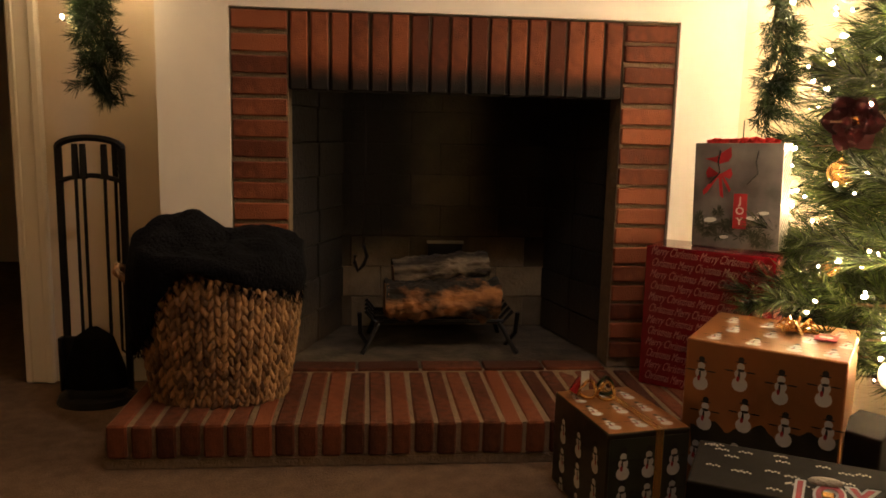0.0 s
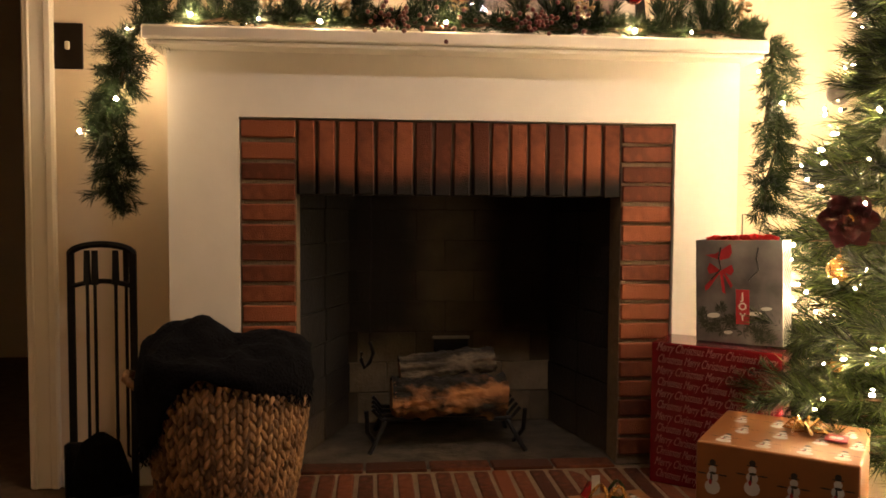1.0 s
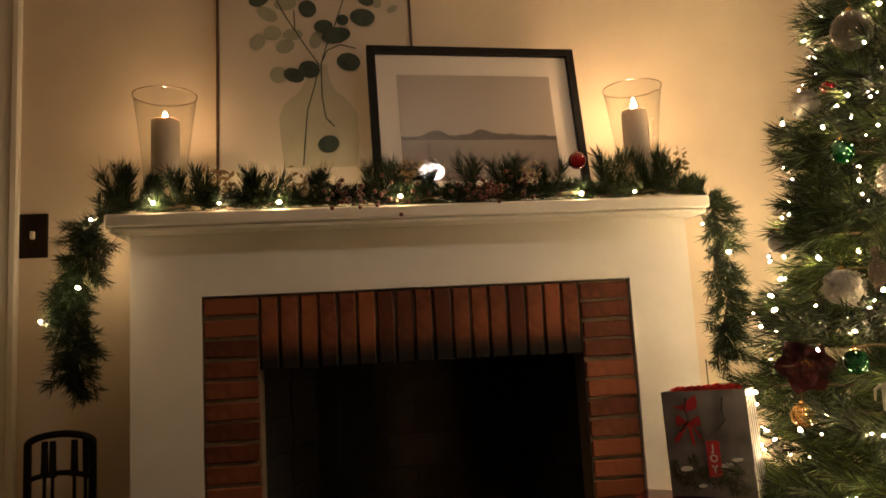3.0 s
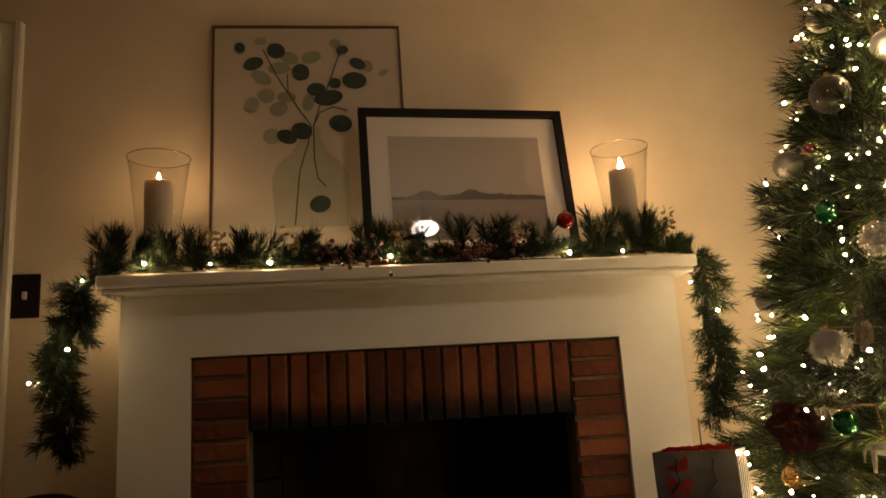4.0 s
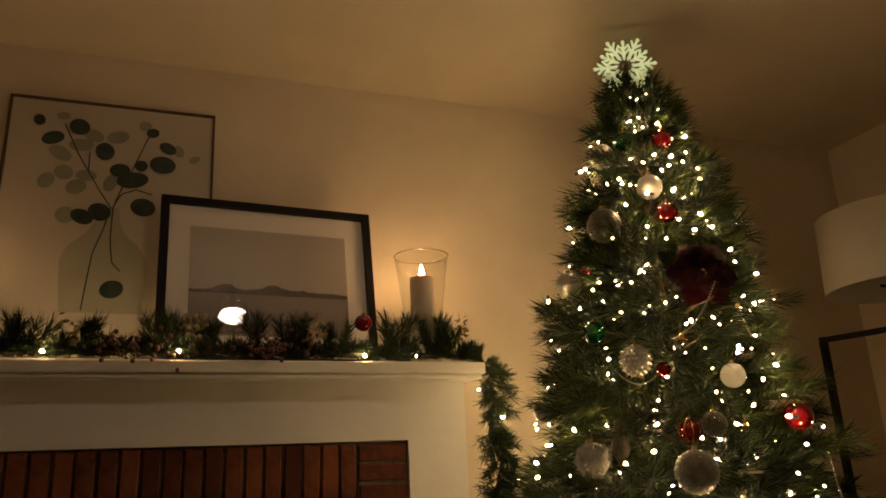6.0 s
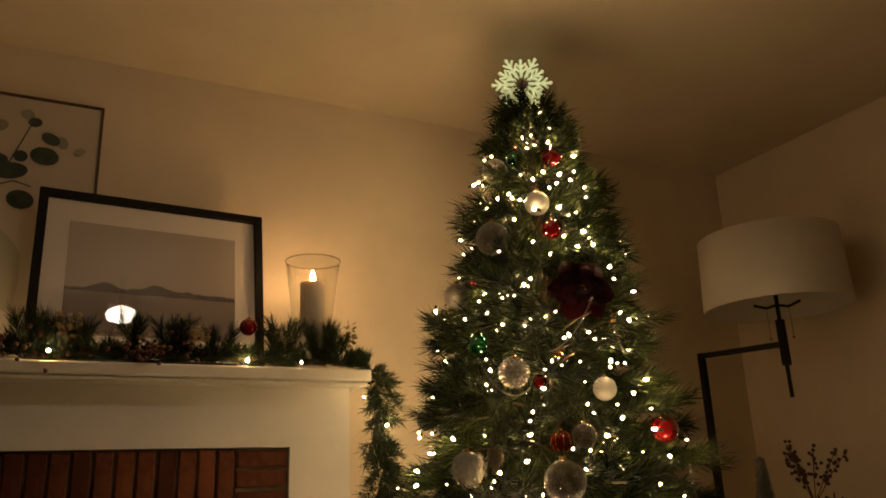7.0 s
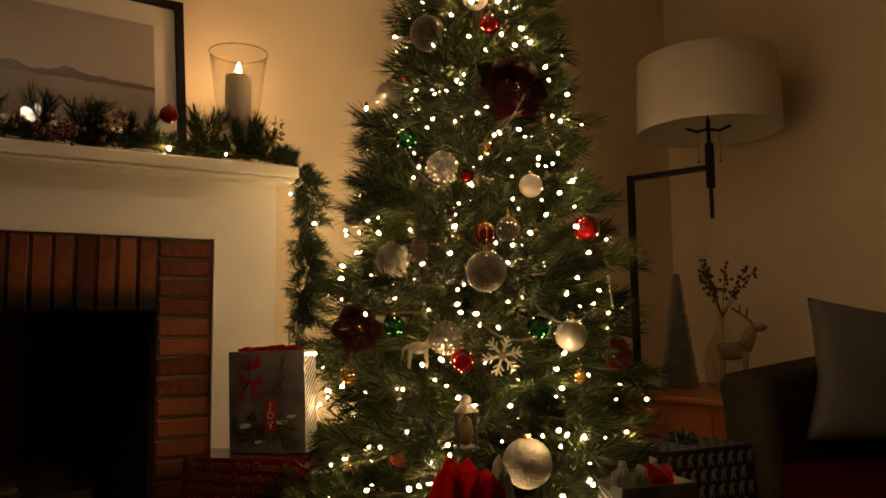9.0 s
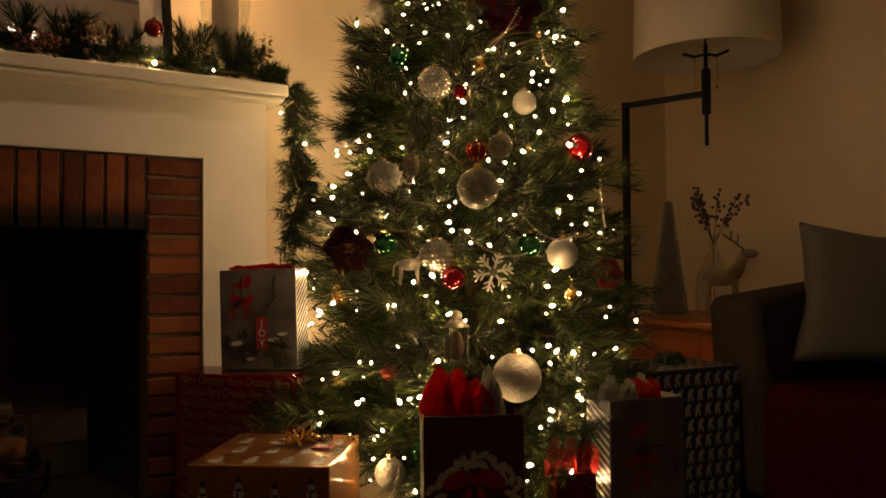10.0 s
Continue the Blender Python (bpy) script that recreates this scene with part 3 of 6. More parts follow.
bx(bm, -PW, PW, 0.002, 0.0035, PB, PT)
part("photo_sky", bm, mat("photo_sky", (0.33, 0.275, 0.245), 0.8, var=0.05, scale=3), lp, "pale mauve sky")
bm = B()
ridge = [(-PW + 2 * PW * k / 90, 0.246 + 0.006 * noise.noise((k * 0.5, 0, 0)) + 0.006 * noise.noise((k * 0.16, 4, 0)) + 0.024 * math.exp(-abs((k - 20) / 7) ** 1.4) + 0.028 * math.exp(-abs((k - 46) / 8) ** 1.4) + 0.012 * math.exp(-abs((k - 63) / 7) ** 1.4) + 0.008 * math.exp(-abs((k - 80) / 9) ** 1.4)) for k in range(91)]
flat(bm, [(x, 0.0015, z) for x, z in ridge] + [(PW, 0.0015, 0.215), (-PW, 0.0015, 0.215)])
part("photo_hills", bm, mat("photo_hills", (0.062, 0.050, 0.048), 0.8, var=0.35, scale=50), lp, "dark hills")
bm = B()
flat(bm, [(-PW, 0.0012, PB), (PW, 0.0012, PB)] + [(x, 0.0012, min(z - 0.010, 0.236 + 0.004 * noise.noise((x * 25, 1, 0)))) for x, z in reversed(ridge)])
part("photo_plain", bm, mat("photo_plain", (0.19, 0.152, 0.138), 0.8, var=0.12, scale=30, stretch=(0.3, 1, 3)), lp, "pale plain")
dots = []
for k in range(900):
    u = rng.random() ** 1.6
    s = 0.0022 * (1.25 - u)
    dots.append(Matrix.Translation((-PW + 0.006 + (2 * PW - 0.012) * rng.random(), 0.0008, PB + 0.008 + 0.085 * u)) @ Matrix.Diagonal((s * 1.4, 1, s, 1)))
bm = B()
disc(bm, 0, 0, 1, 1, 0, 0, 6)
bm.verts.index_update()
tagged(scatter("photo_scrub", bm, dots, mat("photo_scrub", (0.09, 0.07, 0.06), 0.8), lp, "dark scrub"), kind="stuff")
bm = B()
bx(bm, -LW + LF, LW - LF, -0.004, -0.001, LF, LH - LF)
pane = part("pane", bm, M_PANE, lp, "reflecting glass")
pane.visible_shadow = False

# ---- candles ----


def candle(x, y, label, flame=1.0):
    h = thing("candle_holder", label, "candle holder", pose(x, y, SHELF + 0.001), group="candles on the mantel")
    bm = B()
    lathe(bm, [(0.0, 0.004), (0.052, 0.0), (0.056, 0.006), (0.030, 0.016), (0.018, 0.03), (0.030, 0.05), (0.046, 0.0585), (0.0, 0.0586)], 40)
    part("foot", bm, M_GLASS, h, "thick glass foot", True)
    bm = B()
    lathe(bm, [(0.0, 0.060), (0.052, 0.060), (0.060, 0.10), (0.069, 0.20), (0.081, 0.30), (0.092, 0.380), (0.094, 0.382), (0.0905, 0.380), (0.079, 0.30), (0.067, 0.20), (0.057, 0.10), (0.048, 0.066), (0.0, 0.064)], 48)
    part("glass", bm, M_GLASS, h, "clear flared hurricane glass", True)
    bm = B()
    tube(bm, [(0.0925 * math.cos(a), 0.0925 * math.sin(a), 0.382) for a in (2 * math.pi * k / 48 for k in range(49))], 0.0018, 6)
    part("rim", bm, M_RIM, h, "polished glass rim", True)
    c = thing("pillar_candle", "lit ivory pillar candle inside the hurricane glass", "candle", pose(x, y, SHELF + 0.066), group="candles on the mantel")
    bm = B()
    lathe(bm, [(0.0, 0.0), (0.041, 0.0), (0.0415, 0.01), (0.0412, 0.236), (0.039, 0.241), (0.032, 0.234), (0.0, 0.230)], 36)
    part("wax", bm, M_WAX, c, "", True)
    bm = B()
    tube(bm, [(0, 0, 0.232), (0.001, 0, 0.245), (0.002, 0, 0.252)], 0.0015, 6)
    part("wick", bm, M_BLACK, c)
    bm = B()
    lathe(bm, [(r * flame, 0.243 + h * flame) for r, h in ((0.0005, 0.0), (0.0075, 0.006), (0.0092, 0.014), (0.0072, 0.025), (0.003, 0.036), (0.0003, 0.043))], 14)
    part("flame", bm, M_FLAME, c, "small yellow flame", True)


candle(-0.744, 0.055, "flared glass hurricane holding a lit candle beside the canvas print", 0.62)
candle(0.717, 0.045, "flared glass hurricane holding a lit candle beside the framed landscape")

# ---- pendant over the room ----
pn = thing("pendant_lamp", "clear glass dome pendant lamp with a bright white bulb", "pendant lamp", pose(0.41, -1.177, 2.165))
bm = B()
lathe(bm, [(0.128, 0.0), (0.130, 0.03), (0.120, 0.09), (0.086, 0.145), (0.036, 0.175), (0.012, 0.18), (0.010, 0.177), (0.034, 0.172), (0.083, 0.142), (0.117, 0.088), (0.127, 0.03), (0.125, 0.0), (0.128, 0.0)], 36)
part("shade", bm, M_PANE, pn, "clear glass dome shade", True)
bm = B()
ball(bm, (0, 0, 0.035), 0.068, 24, 14, (1, 1, 0.45))
part("diffuser", bm, M_PENDANT, pn, "glowing frosted bulb disc", True)
bm = B()
rod(bm, (0, 0, 0.06), (0, 0, 0.18), 0.012, 0.012, 12)
part("socket", bm, M_BLACK, pn)
bm = B()
rod(bm, (0, 0, 0.18), (0, 0, CEIL - 2.165 - 0.001), 0.006)
part("stem", bm, M_BLACK, pn)

# damper hook against the fire wall
dh = thing("damper_hook", "black iron damper hook hanging in the firebox", "damper hook", pose(-0.27, 0.40, 0.30))
bm = B()
tube(bm, [(0.0, 0, 0.09), (0.012, 0, 0.05), (0.0, 0, 0.02), (-0.018, 0, 0.0), (-0.03, 0, 0.03), (-0.028, 0, 0.055)], 0.007, 8)
tube(bm, [(0.0, 0.0, 0.088), (0.006, 0.01, 0.4), (0.0, 0.02, 0.70)], 0.0025, 6)
part("hook", bm, M_IRON, dh, "", True)

# ---- string light bulb ----
bm = B()
bmesh.ops.create_icosphere(bm, subdivisions=1, radius=0.0038, matrix=Matrix.Diagonal((1, 1, 1.25, 1)))
BULB = mesh_of("bulb", bm, M_BULB)
bm = B()
bmesh.ops.create_icosphere(bm, subdivisions=2, radius=0.0035, matrix=Matrix.Diagonal((0.9, 0.9, 1.45, 1)))
TREE_BULB = mesh_of("bulb", bm, M_TREEBULB)
bm = B()
rod(bm, (0, 0, 0.006), (0, 0, 0.018), 0.0045, 0.0035, 6)
SOCKET = mesh_of("socket", bm, M_WIRE)


def bulbs(root, places, mesh):
    for p in places:
        b = new("bulb", mesh)
        b.rotation_euler = (p[0] * 37, p[1] * 53, 0)
        s = 0.55 + 0.75 * (math.sin(p[0] * 91.7 + p[2] * 57.3) * 0.5 + 0.5)
        b.location, b.parent, b.scale = p, root, (s, s, s)
        k = new("socket", SOCKET)
        k.parent = b


M_GOLDLEAF = mat("gold_leaf_glitter", (0.30, 0.20, 0.09), 0.4, 0.4, var=0.4, scale=300)

M_FLAKE = mat("glitter_flake", (0.55, 0.50, 0.40), 0.12, 0.95, var=0.3, scale=200)

# ---- mantel garland ----
ga = thing("pine_garland", "pine garland along the mantel with tails down both sides", "garland", pose(0, 0, SHELF))
g = np.random.default_rng(11)
spine = [Vector((-0.99, 0.02, 0.875 + 0.0 - SHELF)), Vector((-0.96, 0.015, 1.0 - SHELF)), Vector((-1.0, 0.0, 1.10 - SHELF)), Vector((-0.955, -0.0, 1.20 - SHELF)), Vector((-0.93, -0.01, 1.30 - SHELF)), Vector((-0.88, -0.02, 0.035))]
for k in range(1, 24):
    spine.append(Vector((-0.88 + 1.74 * k / 24, -0.048 + 0.012 * math.sin(k * 1.3), 0.024 + 0.006 * math.sin(k * 2.1))))
spine += [Vector((0.88, -0.01, 0.035)), Vector((0.925, -0.01, -0.02)), Vector((0.935, 0.0, -0.12)), Vector((0.915, 0.0, -0.22)), Vector((0.955, 0.01, -0.31)), Vector((0.935, 0.02, -0.39)), Vector((0.925, 0.02, -0.48))]


def along(t):
    f = t * (len(spine) - 1)
    i = min(int(f), len(spine) - 2)
    return spine[i].lerp(spine[i + 1], f - i)


bm = B()
tube(bm, spine, 0.006, 6)
part("stem", bm, M_TWIG, ga)
sprigs = []
N = 250
for k in range(N):
    t = (k + g.random()) / N
    p = along(t)
    tail = p.z < -0.03
    d = (along(min(1, t + 0.01)) - along(max(0, t - 0.01))).normalized()
    r = Vector(g.normal(size=3))
    if not tail:
        r = Vector((g.normal() * 0.8, -0.1 + g.normal() * 0.45, 0.30 + abs(g.normal()) * 0.5))
        ln = 0.022 + 0.025 * g.random()
        if p.z + ln * r.normalized().z < 0.0:
            r.z = 0.1
    else:
        r -= r.dot(d) * d
        r.z -= 0.9
        r.y = -abs(r.y) * 0.8 + 0.1
        ln = 0.05 + 0.035 * g.random()
    sprigs.append((p, p + r.normalized() * ln))
for t0, t1, n in ((0.0, 5.0, 110), (len(spine) - 6.5, len(spine) - 1.0, 62)):
    for k in range(n):
        t = (t0 + (t1 - t0) * (k + g.random()) / n) / (len(spine) - 1)
        p = along(t)
        a = g.random() * 6.283
        r = Vector((math.cos(a) + (0.3 if t0 else 0.0), -0.55 + 0.6 * math.sin(a), -0.75 + 0.4 * g.normal()))
        sprigs.append((p, p + r.normalized() * (0.045 + 0.045 * g.random())))
low = []
for k in range(230):
    p = along((5.5 + 23.0 * g.random()) / (len(spine) - 1))
    s = 1 if g.random() < 0.5 else -1
    p = p + Vector((0, 0.05 * g.random() - 0.01, 0))
    low.append((p, p + Vector((s * (0.03 + 0.03 * g.random()), -0.02 * g.random(), 0.012 * g.random() - 0.004))))
needles("low_needles", low, 60, 0.028, 0.0015, M_NEEDLE2, ga, g, 1.2)
needles("needles", sprigs, 84, 0.040, 0.0016, M_NEEDLE2, ga, g)
tall = []
for x, h in ((-0.86, 0.13), (-0.83, 0.14), (-0.79, 0.10), (-0.68, 0.11), (-0.63, 0.12), (-0.50, 0.10), (-0.44, 0.09), (-0.33, 0.11), (-0.30, 0.08), (-0.12, 0.15), (-0.07, 0.13), (0.02, 0.12), (0.16, 0.15), (0.26, 0.16), (0.30, 0.11), (0.40, 0.10), (0.58, 0.13), (0.61, 0.15), (0.70, 0.14), (0.73, 0.16), (0.77, 0.11)):
    for q in range(3):
        b = Vector((x + g.normal() * 0.008, -0.03 + g.normal() * 0.01, 0.03))
        tall.append((b, b + Vector((g.normal() * 0.025, g.normal() * 0.015, h * (0.55 + 0.2 * g.random())))))
needles("needle_tuft", tall, 120, 0.058, 0.0017, M_NEEDLE2, ga, g, 1.3)
for c, n in ((Vector((-0.19, -0.065, 0.04)), 34), (Vector((-0.08, -0.07, 0.03)), 16), (Vector((0.2, -0.075, 0.045)), 42), (Vector((0.31, -0.06, 0.075)), 14)):
    spots = []
    for q in range(n):
        p = c + Vector((g.normal() * 0.05, min(0.03, g.normal() * 0.022 - 0.016), g.normal() * 0.02 - 0.006))
        if p.y < -0.088:
            p.y -= 0.008
            p.z -= 0.022 * g.random()
        elif p.z < 0.012:
            p.z = 0.012
        spots.append(Matrix.Translation(p) @ Matrix.Scale(0.0058 + 0.0016 * g.random(), 4))
    tagged(scatter("berry_pick", pebble(2), spots, M_BERRY, ga, "dusky red berries"), kind="stuff")
for c in ((-0.566, -0.02, 0.09), (0.814, -0.02, 0.10), (-0.02, -0.03, 0.10), (0.34, -0.03, 0.08), (-0.34, -0.04, 0.06)):
    spots = []
    for q in range(60):
        p = Vector(c) + Vector((g.normal() * 0.024, g.normal() * 0.012, g.normal() * 0.026))
        spots.append(Matrix.Translation(p) @ Euler(g.normal(size=3) * 2).to_matrix().to_4x4() @ Matrix.Diagonal((0.006, 0.0016, 0.010, 1)))
    tagged(scatter("gold_leaf_pick", pebble(1), spots, M_GOLDLEAF, ga, "glittered gold leaf pick"), kind="stuff")
gl = thing("garland_lights", "warm white light string wound through the garland", "string lights", pose(0, 0, SHELF))
LIT = [(-0.749, -0.075, 0.03), (-0.569, -0.078, 0.022), (-0.403, -0.078, 0.02), (-0.057, -0.078, 0.026), (0.481, -0.078, 0.018), (0.647, -0.078, 0.018), (-0.30, 0.0, 0.05), (0.30, -0.01, 0.06), (0.36, 0.005, 0.05), (0.10, 0.0, 0.04), (-0.20, -0.02, 0.03),
       (0.860, -0.058, -0.085), (0.842, 0.06, -0.285), (-0.915, -0.075, -0.012), (-1.05, -0.055, -0.285), (-0.945, -0.08, -0.20), (0.95, -0.03, -0.17), (0.86, 0.12, -0.06), (0.30, 0.02, 0.05), (-0.62, 0.01, 0.03), (-0.47, 0.02, 0.03), (-0.12, -0.005, 0.035), (0.56, 0.01, 0.03), (-0.96, 0.10, -0.07)]
bulbs(gl, LIT, BULB)
bm = B()
order = sorted(LIT, key=lambda p: p[0])
tube(bm, [Vector((p[0], -0.03, 0.012)) for p in order if p[2] > 0], 0.0012, 5)
tube(bm, [(0.95, 0.2, -0.5), (0.96, 0.22, -0.62), (0.955, 0.235, -0.9), (0.99, 0.24, -1.3), (1.05, 0.22, FLOOR - SHELF + 0.004)], 0.002, 5)
part("wire", bm, M_WIRE, gl)


def ornament(name, c, r, material, label, cap=True, deco=None):
    o = thing(name, label, "ornament", pose(*c), group="tree ornaments")
    bm = B()
    ball(bm, (0, 0, 0), r, 24, 14)
    part("globe", bm, material, o, "", True)
    if deco:
        deco(o, r)
    if cap:
        bm = B()
        rod(bm, (0, 0, r * 0.96), (0, 0, r * 1.16), r * 0.22, r * 0.2, 10)
        k = part("cap", bm, M_GOLD, o)
        bm = B()
        tube(bm, [(0, 0, r * 1.1), (0.003, 0, r * 1.1 + 0.012), (0, 0.002, r * 1.1 + 0.03)], 0.0008, 4)
        part("hook", bm, M_GOLD, k)
    return o


ornament("garland_bauble", (0.485, -0.05, 1.46), 0.027, M_RED, "shiny red glass bauble sitting in the mantel garland")

# ---- Christmas tree ----
TX, TY = 1.35, -0.40
tree = thing("christmas_tree", "full artificial pine tree with lights and ornaments", "christmas tree", pose(TX, TY, FLOOR))


def tree_r(z):
    return 0.55 * max(0.0, (2.25 - z) / 1.8) ** 0.62


bm = B()
rod(bm, (0, 0, 0.0), (0, 0, 2.2 - FLOOR), 0.03, 0.008, 10)
part("trunk", bm, M_TWIG, tree)
ORN = [
    ("red", 1.321, -0.544, 1.960, 0.033), ("green", 1.230, -0.470, 1.975, 0.030), ("frost", 1.216, -0.362, 1.969, 0.042), ("pearl", 1.240, -0.560, 1.789, 0.039),
    ("red", 1.258, -0.603, 1.695, 0.031), ("glitter", 1.140, -0.451, 1.696, 0.053), ("red", 1.102, -0.378, 1.564, 0.019), ("frost", 1.104, -0.264, 1.553, 0.042),
    ("flower", 1.295, -0.666, 1.492, 0.100), ("green", 1.063, -0.457, 1.365, 0.032), ("beaded", 1.098, -0.593, 1.262, 0.043), ("pearl", 1.297, -0.729, 1.205, 0.033),
    ("clear", 1.365, -0.708, 1.349, 0.046), ("red", 1.484, -0.736, 1.098, 0.038), ("ribbed", 1.162, -0.701, 1.070, 0.028), ("glitter", 1.151, -0.720, 0.969, 0.054),
    ("furry", 0.997, -0.492, 1.012, 0.053), ("owl", 1.039, -0.570, 1.060, 0.029), ("flower", 0.952, -0.362, 0.820, 0.077), ("green", 0.975, -0.535, 0.830, 0.030),
    ("beaded", 1.053, -0.675, 0.798, 0.043), ("red", 1.079, -0.714, 0.741, 0.031), ("snowflake", 1.162, -0.770, 0.753, 0.051), ("green", 1.260, -0.795, 0.822, 0.031),
]
ORN += [
    ("pearl", 1.353, -0.812, 0.800, 0.042), ("redflower", 1.538, -0.784, 0.746, 0.048), ("snowball", 1.187, -0.831, 0.494, 0.061), ("horse", 1.001, -0.625, 0.774, 0.037),
    ("gold", 0.930, -0.364, 0.696, 0.032), ("lantern", 1.068, -0.742, 0.583, 0.031), ("snowball", 0.927, -0.652, 0.258, 0.038), ("clear", 1.285, -0.759, 1.038, 0.038),
    ("green", 0.985, -0.719, 0.320, 0.029), ("gold", 0.892, -0.424, 0.464, 0.022), ("frost", 1.000, -0.230, 1.164, 0.032), ("gold", 1.365, -0.830, 0.694, 0.019),
    ("redglitter", 0.948, -0.614, 0.501, 0.022), ("glitter", 1.217, -0.728, 1.082, 0.033), ("gold", 1.196, -0.667, 1.311, 0.017), ("red", 1.144, -0.647, 1.232, 0.020),
]
KEEP = [(Vector((x - TX, y - TY, z - FLOOR)), r) for _, x, y, z, r in ORN]


def free_of(p, extra=0.0):
    """Branch tips part round a hanging ornament and in front of it."""
    for c, r in KEEP:
        d = p - c
        if d.length < r * 1.15 + extra:
            return False
        f = Vector((c.x, c.y, 0)).normalized()
        if 0 < d.dot(f) < 0.22 and (d - d.dot(f) * f).length < r * 1.05 + extra:
            return False
    return True


g = np.random.default_rng(21)
sprigs, twigs = [], B()
NB = 280
tips = []
for k in range(NB):
    u = (k + 0.5) / NB
    z = 0.22 + (2.16 - 0.22) * u ** 1.2 + g.normal() * 0.02
    a = k * 2.39996 + g.normal() * 0.15
    R = max(0.03, tree_r(z) - 0.055) * (0.70 + 0.42 * g.random())
    if TY + math.sin(a) * R > WALL - 0.1:
        R *= 0.8
    R *= 1 - 0.15 * max(0.0, math.cos(a - radians(-20)))
    out = Vector((math.cos(a), math.sin(a), 0))
    side = Vector((-math.sin(a), math.cos(a), 0))
    base = Vector((0, 0, z - FLOOR - 0.02 - 0.10 * R))
    tip = out * R + Vector((0, 0, z - FLOOR - 0.06 * R))
    mid = base.lerp(tip, 0.55) + Vector((0, 0, 0.045 * R + 0.01))

    def at(t):
        return base * (1 - t) ** 2 + mid * (2 * t * (1 - t)) + tip * t * t
    if R > 0.1:
        tube(twigs, [at(0.0), at(0.35), at(0.7), at(1.0)], 0.006, 5, 0.0025)
    for s in range(2 + int(R * 8)):
        p = at(0.12 + 0.40 * g.random())
        d = (out * 0.5 + side * g.normal() * 0.7 + Vector((0, 0, 0.5 * g.normal()))).normalized()
        e = p + d * 0.08
        if min((e - c).length - r0 for c, r0 in KEEP) > 0.06:
            sprigs.append((p, e))
    ns = 4 + int(R * 15)
    for s in range(ns):
        t = 0.44 + 0.56 * ((s + g.random() * 0.6) / ns) ** 0.8
        p = at(min(t, 1))
        sg = 1 if s % 2 else -1
        ln = (0.07 + 0.06 * g.random()) * (0.7 + 0.6 * min(1, R / 0.4))
        d = (out * (0.75 + 0.2 * g.random()) + side * sg * (0.45 + 0.4 * g.random()) + Vector((0, 0, 0.10 + 0.25 * g.normal()))).normalized()
        e = p + d * ln
        if e.y + TY > WALL - 0.06 or not (free_of(e, 0.022) and free_of(p.lerp(e, 0.5), 0.012)):
            continue
        sprigs.append((p, e))
    e = tip + (out + Vector((0, 0, 0.3 + 0.2 * g.normal()))).normalized() * (0.05 + 0.04 * g.random())
    if free_of(e, 0.022) and e.y + TY < WALL - 0.06:
        sprigs.append((at(0.9), e))
    tips.append((tip, out, R))
for k in range(14):
    a = k * 2.4
    b = Vector((0, 0, 2.06 - FLOOR + 0.009 * k))
    sprigs.append((b, b + Vector((0.06 * math.cos(a), 0.06 * math.sin(a), 0.07))))
part("branch_wood", twigs, M_TWIG, tree)
needles("needles", sprigs, 92, 0.070, 0.0020, M_NEEDLE, tree, g, 1.3)
bm = B()
lathe(bm, [(0.05, 0.10), (0.12, 0.06), (0.14, 0.02), (0.15, 0.0), (0.0, 0.0)], 20)
for k in range(4):
    a = k * math.pi / 2 + 0.5
    rod(bm, (0.1 * math.cos(a), 0.1 * math.sin(a), 0.03), (0.24 * math.cos(a), 0.24 * math.sin(a), 0.012), 0.012, 0.012, 8)
part("stand", bm, M_IRON, tree)
sk = thing("tree_skirt", "cream fabric tree skirt under the tree", "tree skirt", pose(TX, TY, FLOOR))
bm = B()
rings = []
for i in range(9):
    r = 0.16 + 0.42 * i / 8
    rings.append([bm.verts.new((r * math.cos(a), r * math.sin(a) if TY + r * math.sin(a) < WALL - 0.03 else WALL - 0.03 - TY, 0.014 + 0.05 * (1 - i / 8) ** 2 + 0.012 * math.sin(a * 9) * i / 8)) for a in (2 * math.pi * k / 54 for k in range(54))])
for a, b in zip(rings, rings[1:]):
    for k in range(54):
        bm.faces.new((a[k], a[(k + 1) % 54], b[(k + 1) % 54], b[k]))
part("cloth", bm, mat("skirt_cloth", (0.55, 0.46, 0.33), 0.9, var=0.15, scale=20, bump=0.5), sk, "", True)

def string_place(a, reach, z):
    r = tree_r(z) * reach
    p = Vector((r * math.cos(a), r * math.sin(a), z - FLOOR + g.normal() * 0.03))
    ok = p.y + TY < WALL - 0.05 and min((p - c).length - r0 for c, r0 in KEEP) > 0.022
    return [p] if ok else []


tl = thing("tree_lights", "warm white light string wound round the tree", "string lights", pose(TX, TY, FLOOR), group="tree light strings")
lit = []
for k in range(330):
    side_ = 1.84 * ((k * 0.618034) % 1) - 0.92 + g.normal() * 0.06
    a = radians(240) + math.asin(max(-0.93, min(0.93, side_)))
    lit += string_place(a, 0.58 + 0.40 * g.random() ** 0.7, 0.20 + 1.93 * ((k + 0.5) / 330) ** 1.15)
lit += [Vector((x - TX, y - TY, z - FLOOR)) for x, y, z in ((0.80, -0.52, 0.40), (0.86, -0.61, 0.43), (0.90, -0.67, 0.37), (0.97, -0.73, 0.20), (0.83, -0.55, 0.50), (0.88, -0.66, 0.30), (0.93, -0.70, 0.44), (0.84, -0.48, 0.30), (0.98, -0.80, 0.33), (1.33, -0.42, 2.17), (1.29, -0.46, 2.13))]
bulbs(tl, lit[-296:], TREE_BULB)
